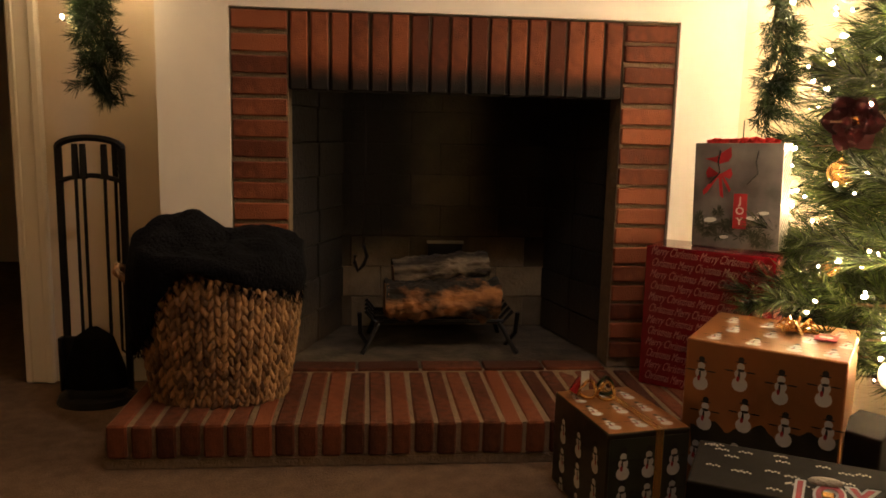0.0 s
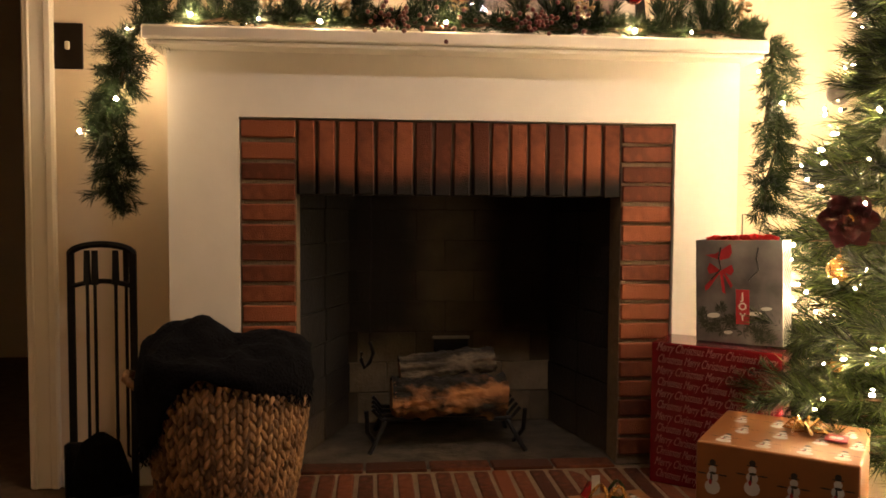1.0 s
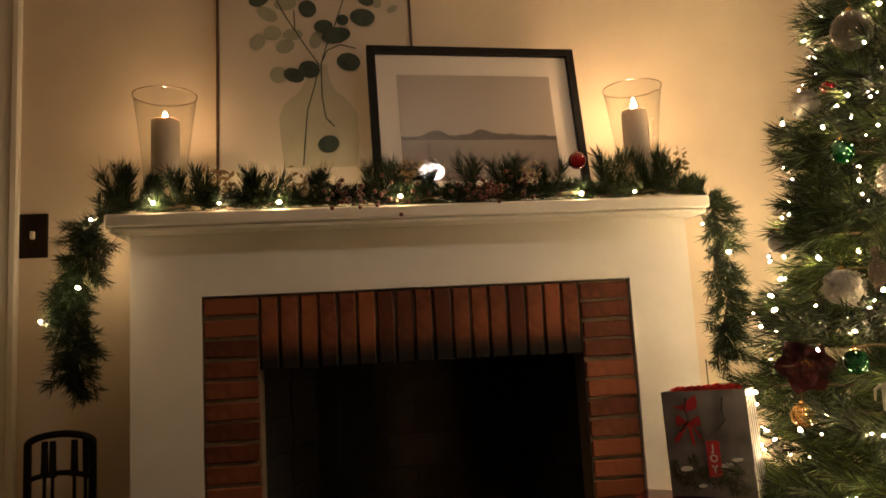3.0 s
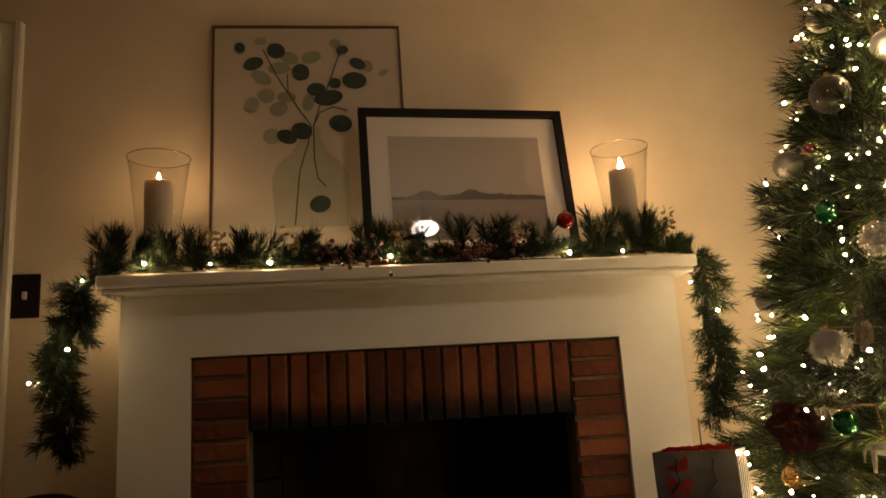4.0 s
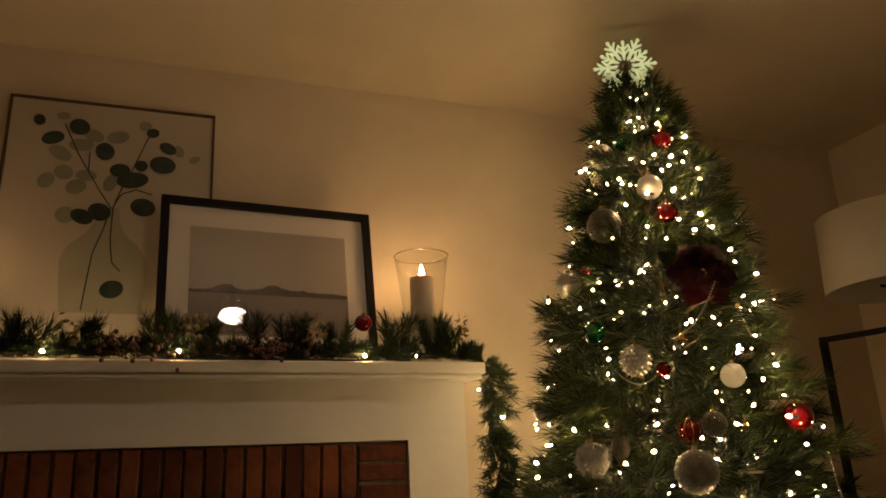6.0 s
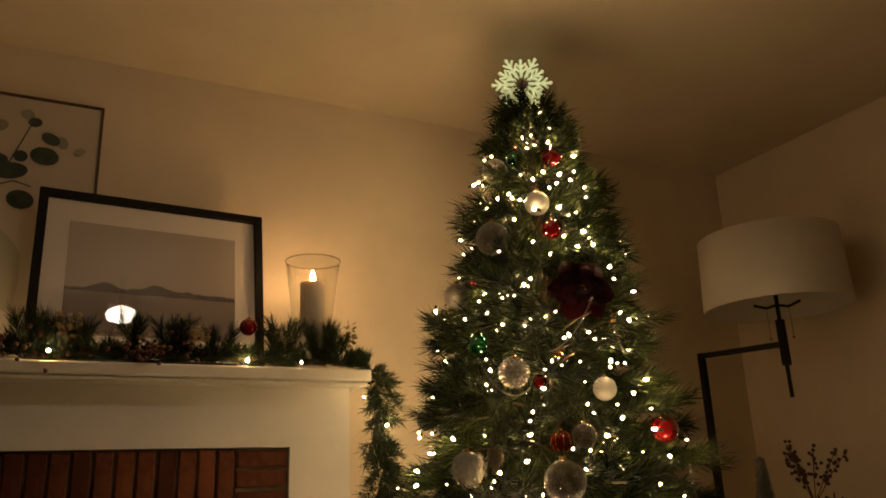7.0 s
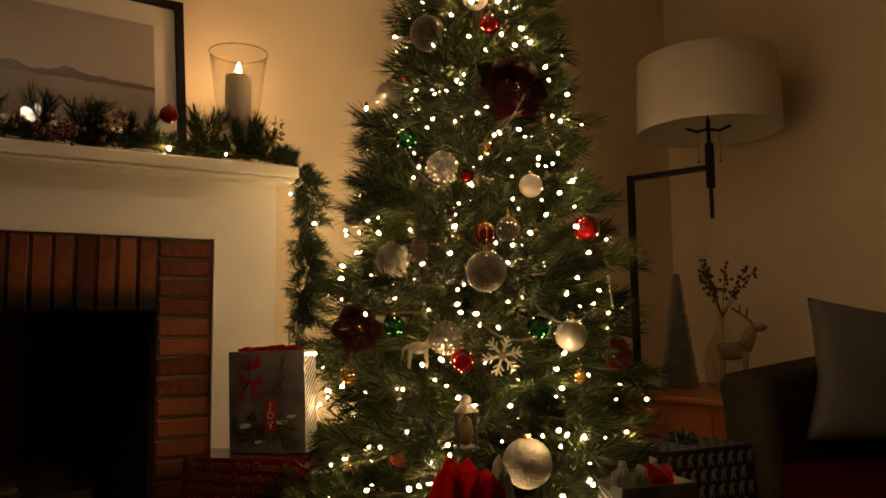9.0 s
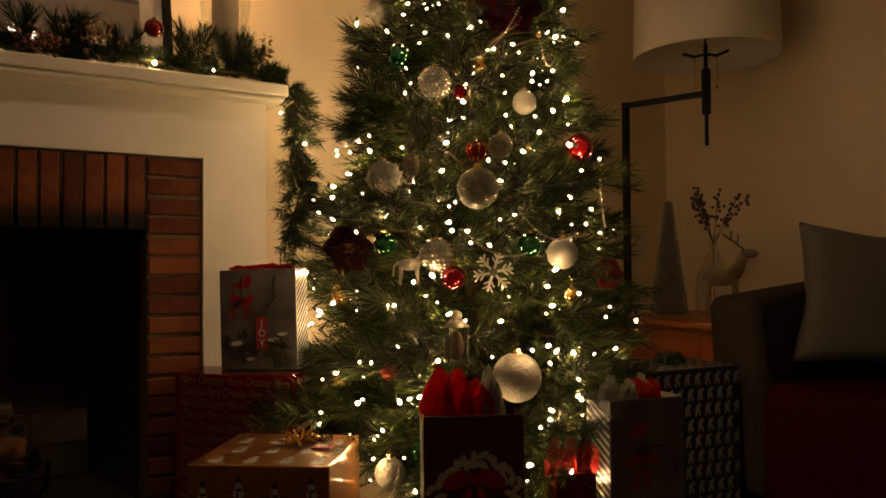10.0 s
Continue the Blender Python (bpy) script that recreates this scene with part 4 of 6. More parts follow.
tw = thing("tree_lights", "warm white light string on the wall side of the tree", "string lights", pose(TX, TY, FLOOR), group="tree light strings")
lit = []
for k in range(125):
    a = radians(95 + 70 * g.random()) if k % 7 else radians(-30 + 60 * g.random())
    lit += string_place(a, 0.90 + 0.16 * g.random(), 0.20 + 1.93 * ((k + 0.5) / 125) ** 1.15)
bulbs(tw, lit, TREE_BULB)
star = thing("tree_topper", "glittering gold snowflake tree topper", "tree topper", pose(1.325, -0.40, 2.30, 8, 0, -28) @ Matrix.Scale(0.92, 4))
bm = B()
for k in range(12):
    a = math.pi * k / 6
    d, w = Vector((math.cos(a), 0, math.sin(a))), Vector((-math.sin(a), 0, math.cos(a)))
    L = 0.105 if k % 2 == 0 else 0.088
    rod(bm, d * 0.025, d * L, 0.0065, 0.0045, 6)
    ball(bm, d * (L + 0.004), 0.007, 8, 6)
    for q in (0.5, 0.72):
        for s in (-1, 1):
            rod(bm, d * L * q, d * L * (q + 0.2) + w * s * 0.018, 0.005, 0.004, 5)
            ball(bm, d * L * (q + 0.2) + w * s * 0.018, 0.0045, 6, 4)
part("filigree", bm, M_TOPPER, star)
bm = B()
lathe(bm, [(0.0, 0.012), (0.016, 0.010), (0.018, 0), (0.016, -0.010), (0, -0.012)], 16)
bmesh.ops.rotate(bm, verts=bm.verts, cent=(0, 0, 0), matrix=Matrix.Rotation(radians(90), 3, "X"))
for k in range(14):
    a = 2 * math.pi * k / 14
    ball(bm, (0.028 * math.cos(a), 0, 0.028 * math.sin(a)), 0.006, 8, 6)
part("hub", bm, M_BEAD, star, "beaded hub")
bm = B()
rod(bm, (0, 0.005, -0.03), (0.02, 0.0, -0.16), 0.005)
part("stem", bm, M_GOLD, star)


def beads(o, r):
    spots = []
    for i in range(1, 10):
        ph = math.pi * i / 10
        n = max(4, int(20 * math.sin(ph)))
        for k in range(n):
            a = 2 * math.pi * (k + 0.5 * (i % 2)) / n
            spots.append(Matrix.Translation((r * math.sin(ph) * math.cos(a), r * math.sin(ph) * math.sin(a), r * math.cos(ph))) @ Matrix.Scale(r * 0.15, 4))
    scatter("beadwork", pebble(1), spots, M_BEAD, o, "rows of glass beads")


def flakes(o, r):
    gg = np.random.default_rng(int(r * 1e5))
    v = gg.normal(size=(800, 3))
    v /= np.linalg.norm(v, axis=1)[:, None]
    tagged(scatter("glitter", pebble(1), [Matrix.Translation(Vector(q) * r) @ Euler(gg.normal(size=3) * 3).to_matrix().to_4x4() @ Matrix.Diagonal((0.0022, 0.0016, 0.0009, 1)) for q in v], M_FLAKE, o, "silver glitter"), kind="stuff")


def ribs(o, r):
    for k in range(8):
        bm = B()
        a = math.pi * k / 8
        tube(bm, [(1.02 * r * math.cos(t) * math.cos(a), 1.02 * r * math.cos(t) * math.sin(a), 1.02 * r * math.sin(t)) for t in (2 * math.pi * q / 20 for q in range(21))], 0.0018, 5)
        part("rib", bm, M_GOLD if k % 2 else M_RED, o)


def fur(o, r):
    gg = np.random.default_rng(int(r * 1e5))
    v = gg.normal(size=(60, 3))
    v /= np.linalg.norm(v, axis=1)[:, None]
    needles("feather_down", [(Vector(q) * r * 0.8, Vector(q) * r) for q in v], 20, 0.012, 0.003, M_SNOW, o, gg)


def bloom(c, r, label, material):
    o = thing("poinsettia", label, "artificial flower", look(c, (c[0] - 0.5, c[1] - 0.85, c[2] + 0.1)), group="tree flowers")
    gg = np.random.default_rng(int(c[2] * 1000))
    for layer, (n, L, lift) in enumerate(((6, 1.0, 0.10), (5, 0.72, 0.35), (4, 0.42, 0.7))):
        for k in range(n):
            bm = B()
            a = 2 * math.pi * (k + 0.5 * layer) / n + gg.normal() * 0.12
            rows = []
            for i in range(7):
                t = i / 6
                wdt = r * 0.42 * math.sin(math.pi * min(1, t * 0.92 + 0.08)) ** 0.8 * L
                dist = r * L * t
                zz = -(lift * dist * (1 - 0.6 * t)) + 0.01 * math.sin(5 * t + k)
                row = []
                for j in (-1, 0, 1):
                    x, y = dist, j * wdt
                    row.append(bm.verts.new((x * math.cos(a) - y * math.sin(a), x * math.sin(a) + y * math.cos(a), -zz * 1.0 + abs(j) * wdt * 0.35 + 0.004 * layer)))
                rows.append(row)
            for p, q in zip(rows, rows[1:]):
                for j in range(2):
                    bm.faces.new((p[j], p[j + 1], q[j + 1], q[j]))
            bmesh.ops.solidify(bm, geom=bm.faces[:], thickness=0.0015)
            bmesh.ops.scale(bm, vec=(1, 1, -1), verts=bm.verts)
            part("petal", bm, material, o, "", True)
    bm = B()
    for k in range(9):
        ball(bm, (0.012 * math.cos(k * 2.4), 0.012 * math.sin(k * 2.4), -0.012), 0.005, 8, 6)
    part("centre", bm, M_GOLD, o)


KINDS = {"red": (M_RED, "shiny red glass ball ornament on the tree"), "green": (M_GREEN, "shiny green glass ball ornament on the tree"), "frost": (M_FROST, "frosted silver ball ornament on the tree"),
         "pearl": (M_PEARL, "pearl white ball ornament on the tree"), "glitter": (M_SILVER, "large silver glitter ball ornament on the tree"), "clear": (M_GLASS, "clear glass ball ornament on the tree"),
         "gold": (M_GOLD, "small gold ball ornament on the tree"), "redglitter": (M_REDGLIT, "red glitter ball ornament on the tree"), "snowball": (M_SNOW, "big white snowy ball ornament on the tree")}
for kind, x, y, z, r in ORN:
    c = (x, y, z)
    if kind in KINDS:
        ornament("ball_ornament", c, r, *KINDS[kind], deco=flakes if kind == "glitter" else None)
    elif kind == "beaded":
        ornament("beaded_ornament", c, r * 0.93, M_BEAD, "silver ball ornament covered in beads", True, beads)
    elif kind == "ribbed":
        ornament("ribbed_ornament", c, r, M_RED, "red glass ornament with gold ribs", True, ribs)
    elif kind == "furry":
        ornament("feather_ornament", c, r * 0.85, M_SNOW, "fluffy grey-white feather ball ornament", True, fur)
    elif kind in ("flower", "redflower"):
        bloom(c, r, "dark red velvet poinsettia clipped to the tree", M_PETAL if kind == "flower" else M_REDGLIT)
    elif kind == "snowflake":
        o = thing("snowflake_ornament", "clear acrylic snowflake ornament on the tree", "ornament", pose(x, y, z, 0, 0, -30), group="tree ornaments")
        for k in range(6):
            bm = B()
            a = math.pi * k / 3 + 0.2
            d, w = Vector((math.cos(a), 0, math.sin(a))), Vector((-math.sin(a), 0, math.cos(a)))
            rod(bm, d * 0.008, d * r, 0.0035, 0.003, 6)
            for q in (0.45, 0.7):
                for s in (-1, 1):
                    rod(bm, d * r * q, d * r * (q + 0.25) + w * s * 0.014, 0.003, 0.002, 6)
            part("arm", bm, M_ACRYLIC, o)
        bm = B()
        ball(bm, (0, 0, 0), 0.012, 12, 8, (1, 0.5, 1))
        part("hub", bm, M_BEAD, o)
    elif kind == "owl":
        o = thing("owl_ornament", "small brown owl ornament, plain shape", "ornament", pose(x, y, z), group="tree ornaments")
        bm = B()
        ball(bm, (0, 0, -0.018), r * 0.82, 16, 12, (0.80, 0.72, 1.5))
        ball(bm, (0, -0.004, r * 0.95), r * 0.62, 14, 10, (1, 0.9, 0.85))
        for q in (-1, 1):
            rod(bm, (q * r * 0.38, 0, r * 1.3), (q * r * 0.5, 0, r * 1.65), r * 0.14, 0.001, 6)
            ball(bm, (q * r * 0.62, 0.002, -0.022), r * 0.42, 10, 8, (0.5, 0.8, 2.1))
        rod(bm, (0, 0.008, -r * 1.5), (0, 0.012, -r * 2.3), r * 0.34, r * 0.22, 8)
        part("figure", bm, mat("owl_brown", (0.055, 0.034, 0.022), 0.8, var=0.6, scale=120, bump=0.8, color2=(0.17, 0.12, 0.075)), o, "", True)
    elif kind == "horse":
        o = thing("horse_ornament", "pale frosted rocking-horse ornament, plain shape", "ornament", pose(x, y, z, 0, 0, -30), group="tree ornaments")
        bm = B()
        ball(bm, (0, 0, 0), 0.017, 14, 10, (1.7, 0.7, 0.9))
        for lx in (-0.021, 0.019):
            for ly in (-0.006, 0.006):
                rod(bm, (lx * 1.15, ly, -0.052), (lx, ly, -0.006), 0.0036, 0.0062, 7)
        tube(bm, [(0.022, 0, 0.006), (0.033, 0, 0.024), (0.038, 0, 0.036)], 0.0105, 8, 0.007)
        ball(bm, (0.045, 0, 0.037), 0.008, 10, 8, (1.7, 0.8, 0.9))
        tube(bm, [(-0.026, 0, 0.006), (-0.040, 0, -0.004), (-0.042, 0, -0.030)], 0.005, 7, 0.002)
        part("figure", bm, M_SNOW, o, "", True)
        bm = B()
        tube(bm, [(0, 0, 0.012), (0.004, 0, 0.05), (-0.002, 0, 0.095)], 0.0012, 5)
        part("ribbon", bm, M_GOLD, o, "thin hanging ribbon")
    elif kind == "lantern":
        o = thing("lantern_ornament", "small dark lantern ornament with frosted panes", "ornament", pose(x, y, z, 0, 0, -25), group="tree ornaments")
        bm = B()
        bx(bm, -0.028, 0.028, -0.028, 0.028, -0.055, -0.047, 0.002)
        for sx in (-1, 1):
            for sy in (-1, 1):
                rod(bm, (sx * 0.022, sy * 0.022, -0.048), (sx * 0.022, sy * 0.022, 0.035), 0.004, seg=6)
        part("cage", bm, M_BLACK, o)
        bm = B()
        rod(bm, (0, 0, 0.035), (0, 0, 0.058), 0.034, 0.010, 4)
        ball(bm, (0, 0, 0.062), 0.015, 10, 8)
        part("roof", bm, M_SNOW, o, "snow-capped roof", True)
        bm = B()
        ball(bm, (0, 0, -0.012), 0.019, 12, 8, (1, 1, 1.9))
        part("filling", bm, M_TWIG, o, "dark brown filling", True)
# bead chains
ch = thing("bead_garland", "silver bead chain draped on the tree branches", "bead garland", pose(0, 0, 0))
for a, b, sag in (((0.965, -0.63, 1.29), (1.05, -0.74, 1.2), 0.05), ((1.13, -0.72, 1.30), (1.27, -0.745, 1.45), 0.03), ((1.30, -0.78, 1.41), (1.33, -0.81, 1.30), 0.05), ((1.50, -0.80, 1.0), (1.46, -0.86, 0.87), 0.02), ((1.2, -0.86, 0.88), (1.33, -0.9, 0.85), 0.03), ((1.05, -0.8, 0.86), (1.2, -0.86, 0.80), 0.03)):
    bm = B()
    a, b = Vector(a), Vector(b)
    n = int((b - a).length / 0.0075) + 4
    for k in range(n + 1):
        t = k / n
        p = a.lerp(b, t)
        p.z -= sag * 4 * t * (1 - t)
        bmesh.ops.create_icosphere(bm, subdivisions=1, radius=0.0035, matrix=Matrix.Translation(p))
    part("bead_strand", bm, M_BEAD, ch, "", True)

# ---- gifts ----
M_REDWRAP = mat("red_wrap", (0.135, 0.004, 0.009), 0.22, 0.25, var=0.12, scale=14, bump=0.06, bscale=10, coat=0.5)
M_GOLDWRAP = mat("gold_wrap", (0.25, 0.105, 0.032), 0.28, 0.45, var=0.15, scale=12, bump=0.06, bscale=9, coat=0.3)
M_DARKWRAP = mat("black_wrap", (0.010, 0.009, 0.008), 0.8, 0.0, var=0.4, scale=14, spec=0.05)
M_WHITE = mat("print_white", (0.38, 0.37, 0.35), 0.5, var=0.08, scale=60)
M_SILVERINK = mat("silver_ink", (0.27, 0.14, 0.12), 0.35, 0.5, var=0.2, scale=80)
M_INK = mat("print_black", (0.012, 0.011, 0.011), 0.5, var=0.3)
M_REDINK = mat("print_red", (0.24, 0.010, 0.014), 0.5, var=0.25, scale=40)
M_NAVY = mat("navy_print", (0.010, 0.012, 0.024), 0.45, var=0.3, scale=20)
M_TISSUE = mat("red_tissue", (0.55, 0.022, 0.015), 0.7, var=0.12, scale=20)
M_BAGGREY = mat("snow_scene_card", (0.065, 0.06, 0.062), 0.3, var=0.35, scale=10, coat=0.3, color2=(0.16, 0.148, 0.145), ends=(0.38, 0.62))


def words(body, size, material, parent, m, spacing=1.0, name="lettering", shear=0.2):
    c = bpy.data.curves.new(name, "FONT")
    c.body, c.size, c.space_line, c.shear = body, size, spacing, shear
    c.extrude = 0.0004
    c.align_x, c.align_y = "CENTER", "CENTER"
    c.materials.append(material)
    o = new(name, c)
    o.parent, o.matrix_basis = parent, m
    return o


def corner_box(fl, fr, depth):
    """Pose and width of a box whose front edge runs from fl to fr in the plan."""
    d = Vector((fr[0] - fl[0], fr[1] - fl[1]))
    return d.length, math.degrees(math.atan2(d.y, d.x))


def paper_box(root, w, d, h, material, label=""):
    bm = B()
    bx(bm, 0, w, 0, d, 0, h, 0.004, 2)
    return part("wrapping", bm, material, root, label)


# red gift on the hearth
w, rz = corner_box((0.525, -0.135), (0.795, -0.345), 0)
rd = thing("red_gift", "tall gift in glossy red paper with silver script", "gift", pose(0.525, -0.135, HEARTH, 0, 0, rz), group="gifts")
RH = 0.475 - HEARTH
paper_box(rd, w, 0.17, RH, M_REDWRAP)
for k in range(12):
    z = RH - 0.020 - k * 0.0325
    row = ("Merry Christmas Merry Christmas Merry", "Christmas Merry Christmas Merry Christmas")[k % 2]
    words(row, 0.034, M_SILVERINK, rd, pose(w / 2, -0.0012, z, 90, 0, 0) @ pose(0, 0, 0, 0, 0, -2.5) @ Matrix.Diagonal((0.49 if k % 2 else 0.55, 1, 1, 1)), shear=0.5)
    words("Merry Christmas", 0.034, M_SILVERINK, rd, pose(w + 0.0012, 0.085, z - 0.004, 90, 0, 90) @ Matrix.Diagonal((0.58, 1, 1, 1)), shear=0.5)

# gift bag on it
bg = thing("gift_bag", "glossy grey gift bag with red bow print and JOY tag", "gift bag", pose(0.655, -0.135, 0.476, 0, -1.5, -43), group="gifts")
BW, BD, BH = 0.232, 0.085, 0.285
bm = B()
bx(bm, 0, BW, 0, BD, 0, BH, 0.0015)
bmesh.ops.delete(bm, geom=[f for f in bm.faces if f.normal.z > 0.9], context="FACES")
bmesh.ops.solidify(bm, geom=bm.faces[:], thickness=0.0015)
part("bag_body", bm, M_BAGGREY, bg)
bm = B()
for k in range(20):
    z0 = -0.075 + k * 0.0185
    pts = [(0.003, z0), (BD - 0.003, z0 + 0.07), (BD - 0.003, z0 + 0.079), (0.003, z0 + 0.009)]
    pts = [(y, min(max(z, 0.002), BH - 0.002)) for y, z in pts]
    if pts[1][1] - pts[0][1] > 0.004:
        bm.faces.new([bm.verts.new((BW + 0.0012, y, z)) for y, z in pts])
part("stripes", bm, M_INK, bg, "black diagonal stripes")
bm = B()
bx(bm, BW - 0.0002, BW + 0.0008, 0.001, BD - 0.001, 0.001, BH - 0.001)
part("side_panel", bm, mat("white_card", (0.66, 0.63, 0.58), 0.3, var=0.06, scale=40, coat=0.4), bg, "white side panel")
bm = B()
bm.faces.new([bm.verts.new((x, -0.0022, z)) for x, z in ((0.028, 0.243), (0.056, 0.247), (0.078, 0.262), (0.098, 0.275), (0.101, 0.250), (0.093, 0.236), (0.070, 0.229), (0.052, 0.235))])
part("red_print", bm, M_REDINK, bg, "red printed shape")
for pts in (((0.072, 0.200), (0.040, 0.222), (0.033, 0.205), (0.038, 0.190)), ((0.070, 0.200), (0.100, 0.218), (0.106, 0.200), (0.098, 0.188)), ((0.064, 0.202), (0.080, 0.202), (0.080, 0.190), (0.064, 0.190)), ((0.068, 0.194), (0.038, 0.150), (0.028, 0.142), (0.026, 0.156), (0.060, 0.194)), ((0.068, 0.194), (0.076, 0.194), (0.084, 0.135), (0.074, 0.142)), ((0.076, 0.194), (0.098, 0.152), (0.103, 0.160), (0.082, 0.196))):
    bm = B()
    bm.faces.new([bm.verts.new((x, -0.0025 - 0.001 * x, z)) for x, z in pts])
    part("bow_print", bm, M_REDINK, bg, "printed red ribbon loop")
gg = np.random.default_rng(2)
M_PINEINK = mat("print_green", (0.022, 0.026, 0.016), 0.4, var=0.5, scale=60)
bm = B()
for k in range(30):
    x = 0.016 + 0.19 * gg.random() ** 1.3
    z = 0.016 + max(0.012, 0.115 - 0.45 * x) * gg.random()
    for q in range(16):
        a = gg.random() * 6.283
        disc(bm, min(max(x + 0.010 * math.cos(a), 0.012), BW - 0.012), max(0.012, z + 0.010 * math.sin(a)), 0.010, 0.0011, -0.0008 - 0.000002 * (k * 16 + q), a, 5)
tagged(part("pine_print", bm, M_PINEINK, bg, "printed pine boughs"), kind="stuff")
for cx, cz, rx, rz_ in ((0.05, 0.075, 0.018, 0.007), (0.16, 0.085, 0.02, 0.006), (0.19, 0.10, 0.016, 0.005), (0.09, 0.03, 0.012, 0.005)):
    bm = B()
    disc(bm, cx, cz, rx, rz_, -0.0019, 0.1, 12)
    part("snow_print", bm, M_WHITE, bg, "printed snow patch")
bm = B()
bx(bm, 0.112, 0.148, -0.006, -0.0045, 0.055, 0.150, 0.0006)
tg = part("tag", bm, M_REDINK, bg, "red hanging tag")
for i, ch_ in enumerate("JOY"):
    lt = words(ch_, 0.027, M_WHITE, tg, pose(0.130, -0.0068, 0.131 - i * 0.028, 90), name="letter")
    lt.data.shear, lt.data.offset = 0.0, 0.0006
for x0 in (0.07, 0.17):
    bm = B()
    tube(bm, [(x0, -0.003, BH - 0.02), (x0 - 0.004, -0.006, BH - 0.05), (x0 + 0.002, -0.006, BH - 0.08), (x0 - 0.025, -0.005, BH - 0.11)], 0.0022, 6)
    part("cord", bm, M_BLACK, bg)


def tissue(root, x0, x1, y0, y1, z0, h, material, seed, n=6, name="tissue_sheet"):
    g2 = np.random.default_rng(seed)
    for k in range(n):
        cx, cy = x0 + (x1 - x0) * (k + 0.5) / n, y0 + (y1 - y0) * g2.random()
        wd = (x1 - x0) / n * 1.15
        hh = h * (0.6 + 0.5 * g2.random())
        lean = g2.normal() * 0.012
        bm = B()
        cols = []
        for i in range(6):
            u = 2 * i / 5 - 1
            top = hh * (1 - 0.55 * abs(u + lean * 20) ** 1.3)
            cols.append([bm.verts.new((cx + wd * u * (1 - 0.1 * v) + lean * v, cy + 0.012 * math.sin(3.1 * i + 4 * v) - 0.018 * v, z0 - 0.04 + (0.04 + top) * v)) for v in (0, 0.35, 0.6, 0.8, 1.0)])
        for p, q in zip(cols, cols[1:]):
            for r in range(4):
                bm.faces.new((p[r], q[r], q[r + 1], p[r + 1]))
        bmesh.ops.solidify(bm, geom=bm.faces[:], thickness=0.0008)
        part(name, bm, material, root, "crumpled tissue paper")


tissue(bg, 0.04, 0.20, 0.02, 0.06, BH, 0.02, M_TISSUE, 3)


def snowman(root, x, z, s, y, place):
    """One printed figure: round white body, with its hat and scarf as darker prints on it."""
    bm = B()
    for cz, r in ((0.0, 0.020), (0.028, 0.015), (0.048, 0.010)):
        place(bm, x, z + cz * s, r * s, r * s, y)
    fig = part("snow_figure", bm, M_WHITE, root)
    bm = B()
    for dx, dz, rx, rz_ in ((0, 0.060, 0.014, 0.0022), (0, 0.067, 0.008, 0.008), (-0.028, 0.034, 0.013, 0.002), (0.026, 0.036, 0.013, 0.002), (0.001, 0.038, 0.009, 0.004), (-0.003, 0.022, 0.003, 0.013)):
        place(bm, x + dx * s, z + dz * s, rx * s, rz_ * s, y + 0.0003)
    part("hat_and_scarf", bm, M_INK, fig, "black hat and scarf")
    bm = B()
    place(bm, x - 0.005 * s, z + 0.014 * s, 0.004 * s, 0.008 * s, y + 0.0006)
    part("scarf_end", bm, M_REDINK, fig, "red scarf end")


def front_place(bm, x, z, rx, rz_, lift):
    disc(bm, x, z, rx, rz_, -lift, 0, 12)


# gold gift
w, rz = corner_box((0.44, -0.64), (0.69, -0.83), 0)
gd = thing("gold_gift", "large gift in metallic gold paper printed with snow figures", "gift", pose(0.44, -0.64, FLOOR, 0, 0, rz), group="gifts")
GH, GD = 0.345 - FLOOR, 0.31
paper_box(gd, w, GD, GH, M_GOLDWRAP)


def left_place(bm, y, z, rx, rz_, lift):
    bm.faces.new([bm.verts.new((-lift, y + rx * math.cos(-a), z + rz_ * math.sin(-a))) for a in (2 * math.pi * k / 12 for k in range(12))])


def top_place(h, squash=0.8):
    def f(bm, x, y, rx, rz_, lift):
        bm.faces.new([bm.verts.new((x + rx * math.cos(a), y + rz_ * squash * math.sin(a), h + lift)) for a in (2 * math.pi * k / 12 for k in range(12))])
    return f


for r_ in range(4):
    for c_ in range(4):
        x = 0.035 + c_ * 0.080 + (0.014 if r_ % 2 else 0)
        if x < w - 0.025:
            snowman(gd, x, GH - 0.095 - r_ * 0.088 + (0.012 if c_ % 2 else 0), 0.80, 0.001, front_place)
for y in (0.06, 0.15, 0.24):
    for x in (0.05, 0.13, 0.21, 0.28):
        snowman(gd, x + (0.02 if y == 0.15 else 0), y - 0.03, 0.80, 0.001, top_place(GH))
for y in (0.06, 0.15, 0.24):
    for r_ in range(4):
        snowman(gd, y, GH - 0.10 - r_ * 0.088, 0.8, 0.001, left_place)
bm = B()
edge = [(0.02 + (w - 0.024) * k / 40, GH * 0.50 + 0.035 * noise.noise((k * 0.23, 2, 0)) + 0.012 * noise.noise((k * 0.9, 5, 0)) + 0.03 * k / 40) for k in range(41)]
flat(bm, [(edge[0][0] + 0.02, -0.0006, 0.004), (w - 0.004, -0.0006, 0.004)] + [(x, -0.0006, z) for x, z in reversed(edge)])
part("night_print", bm, mat("night_print", (0.018, 0.016, 0.010), 0.4, 0.1, var=0.5, scale=30), gd, "dark printed ground with trees")
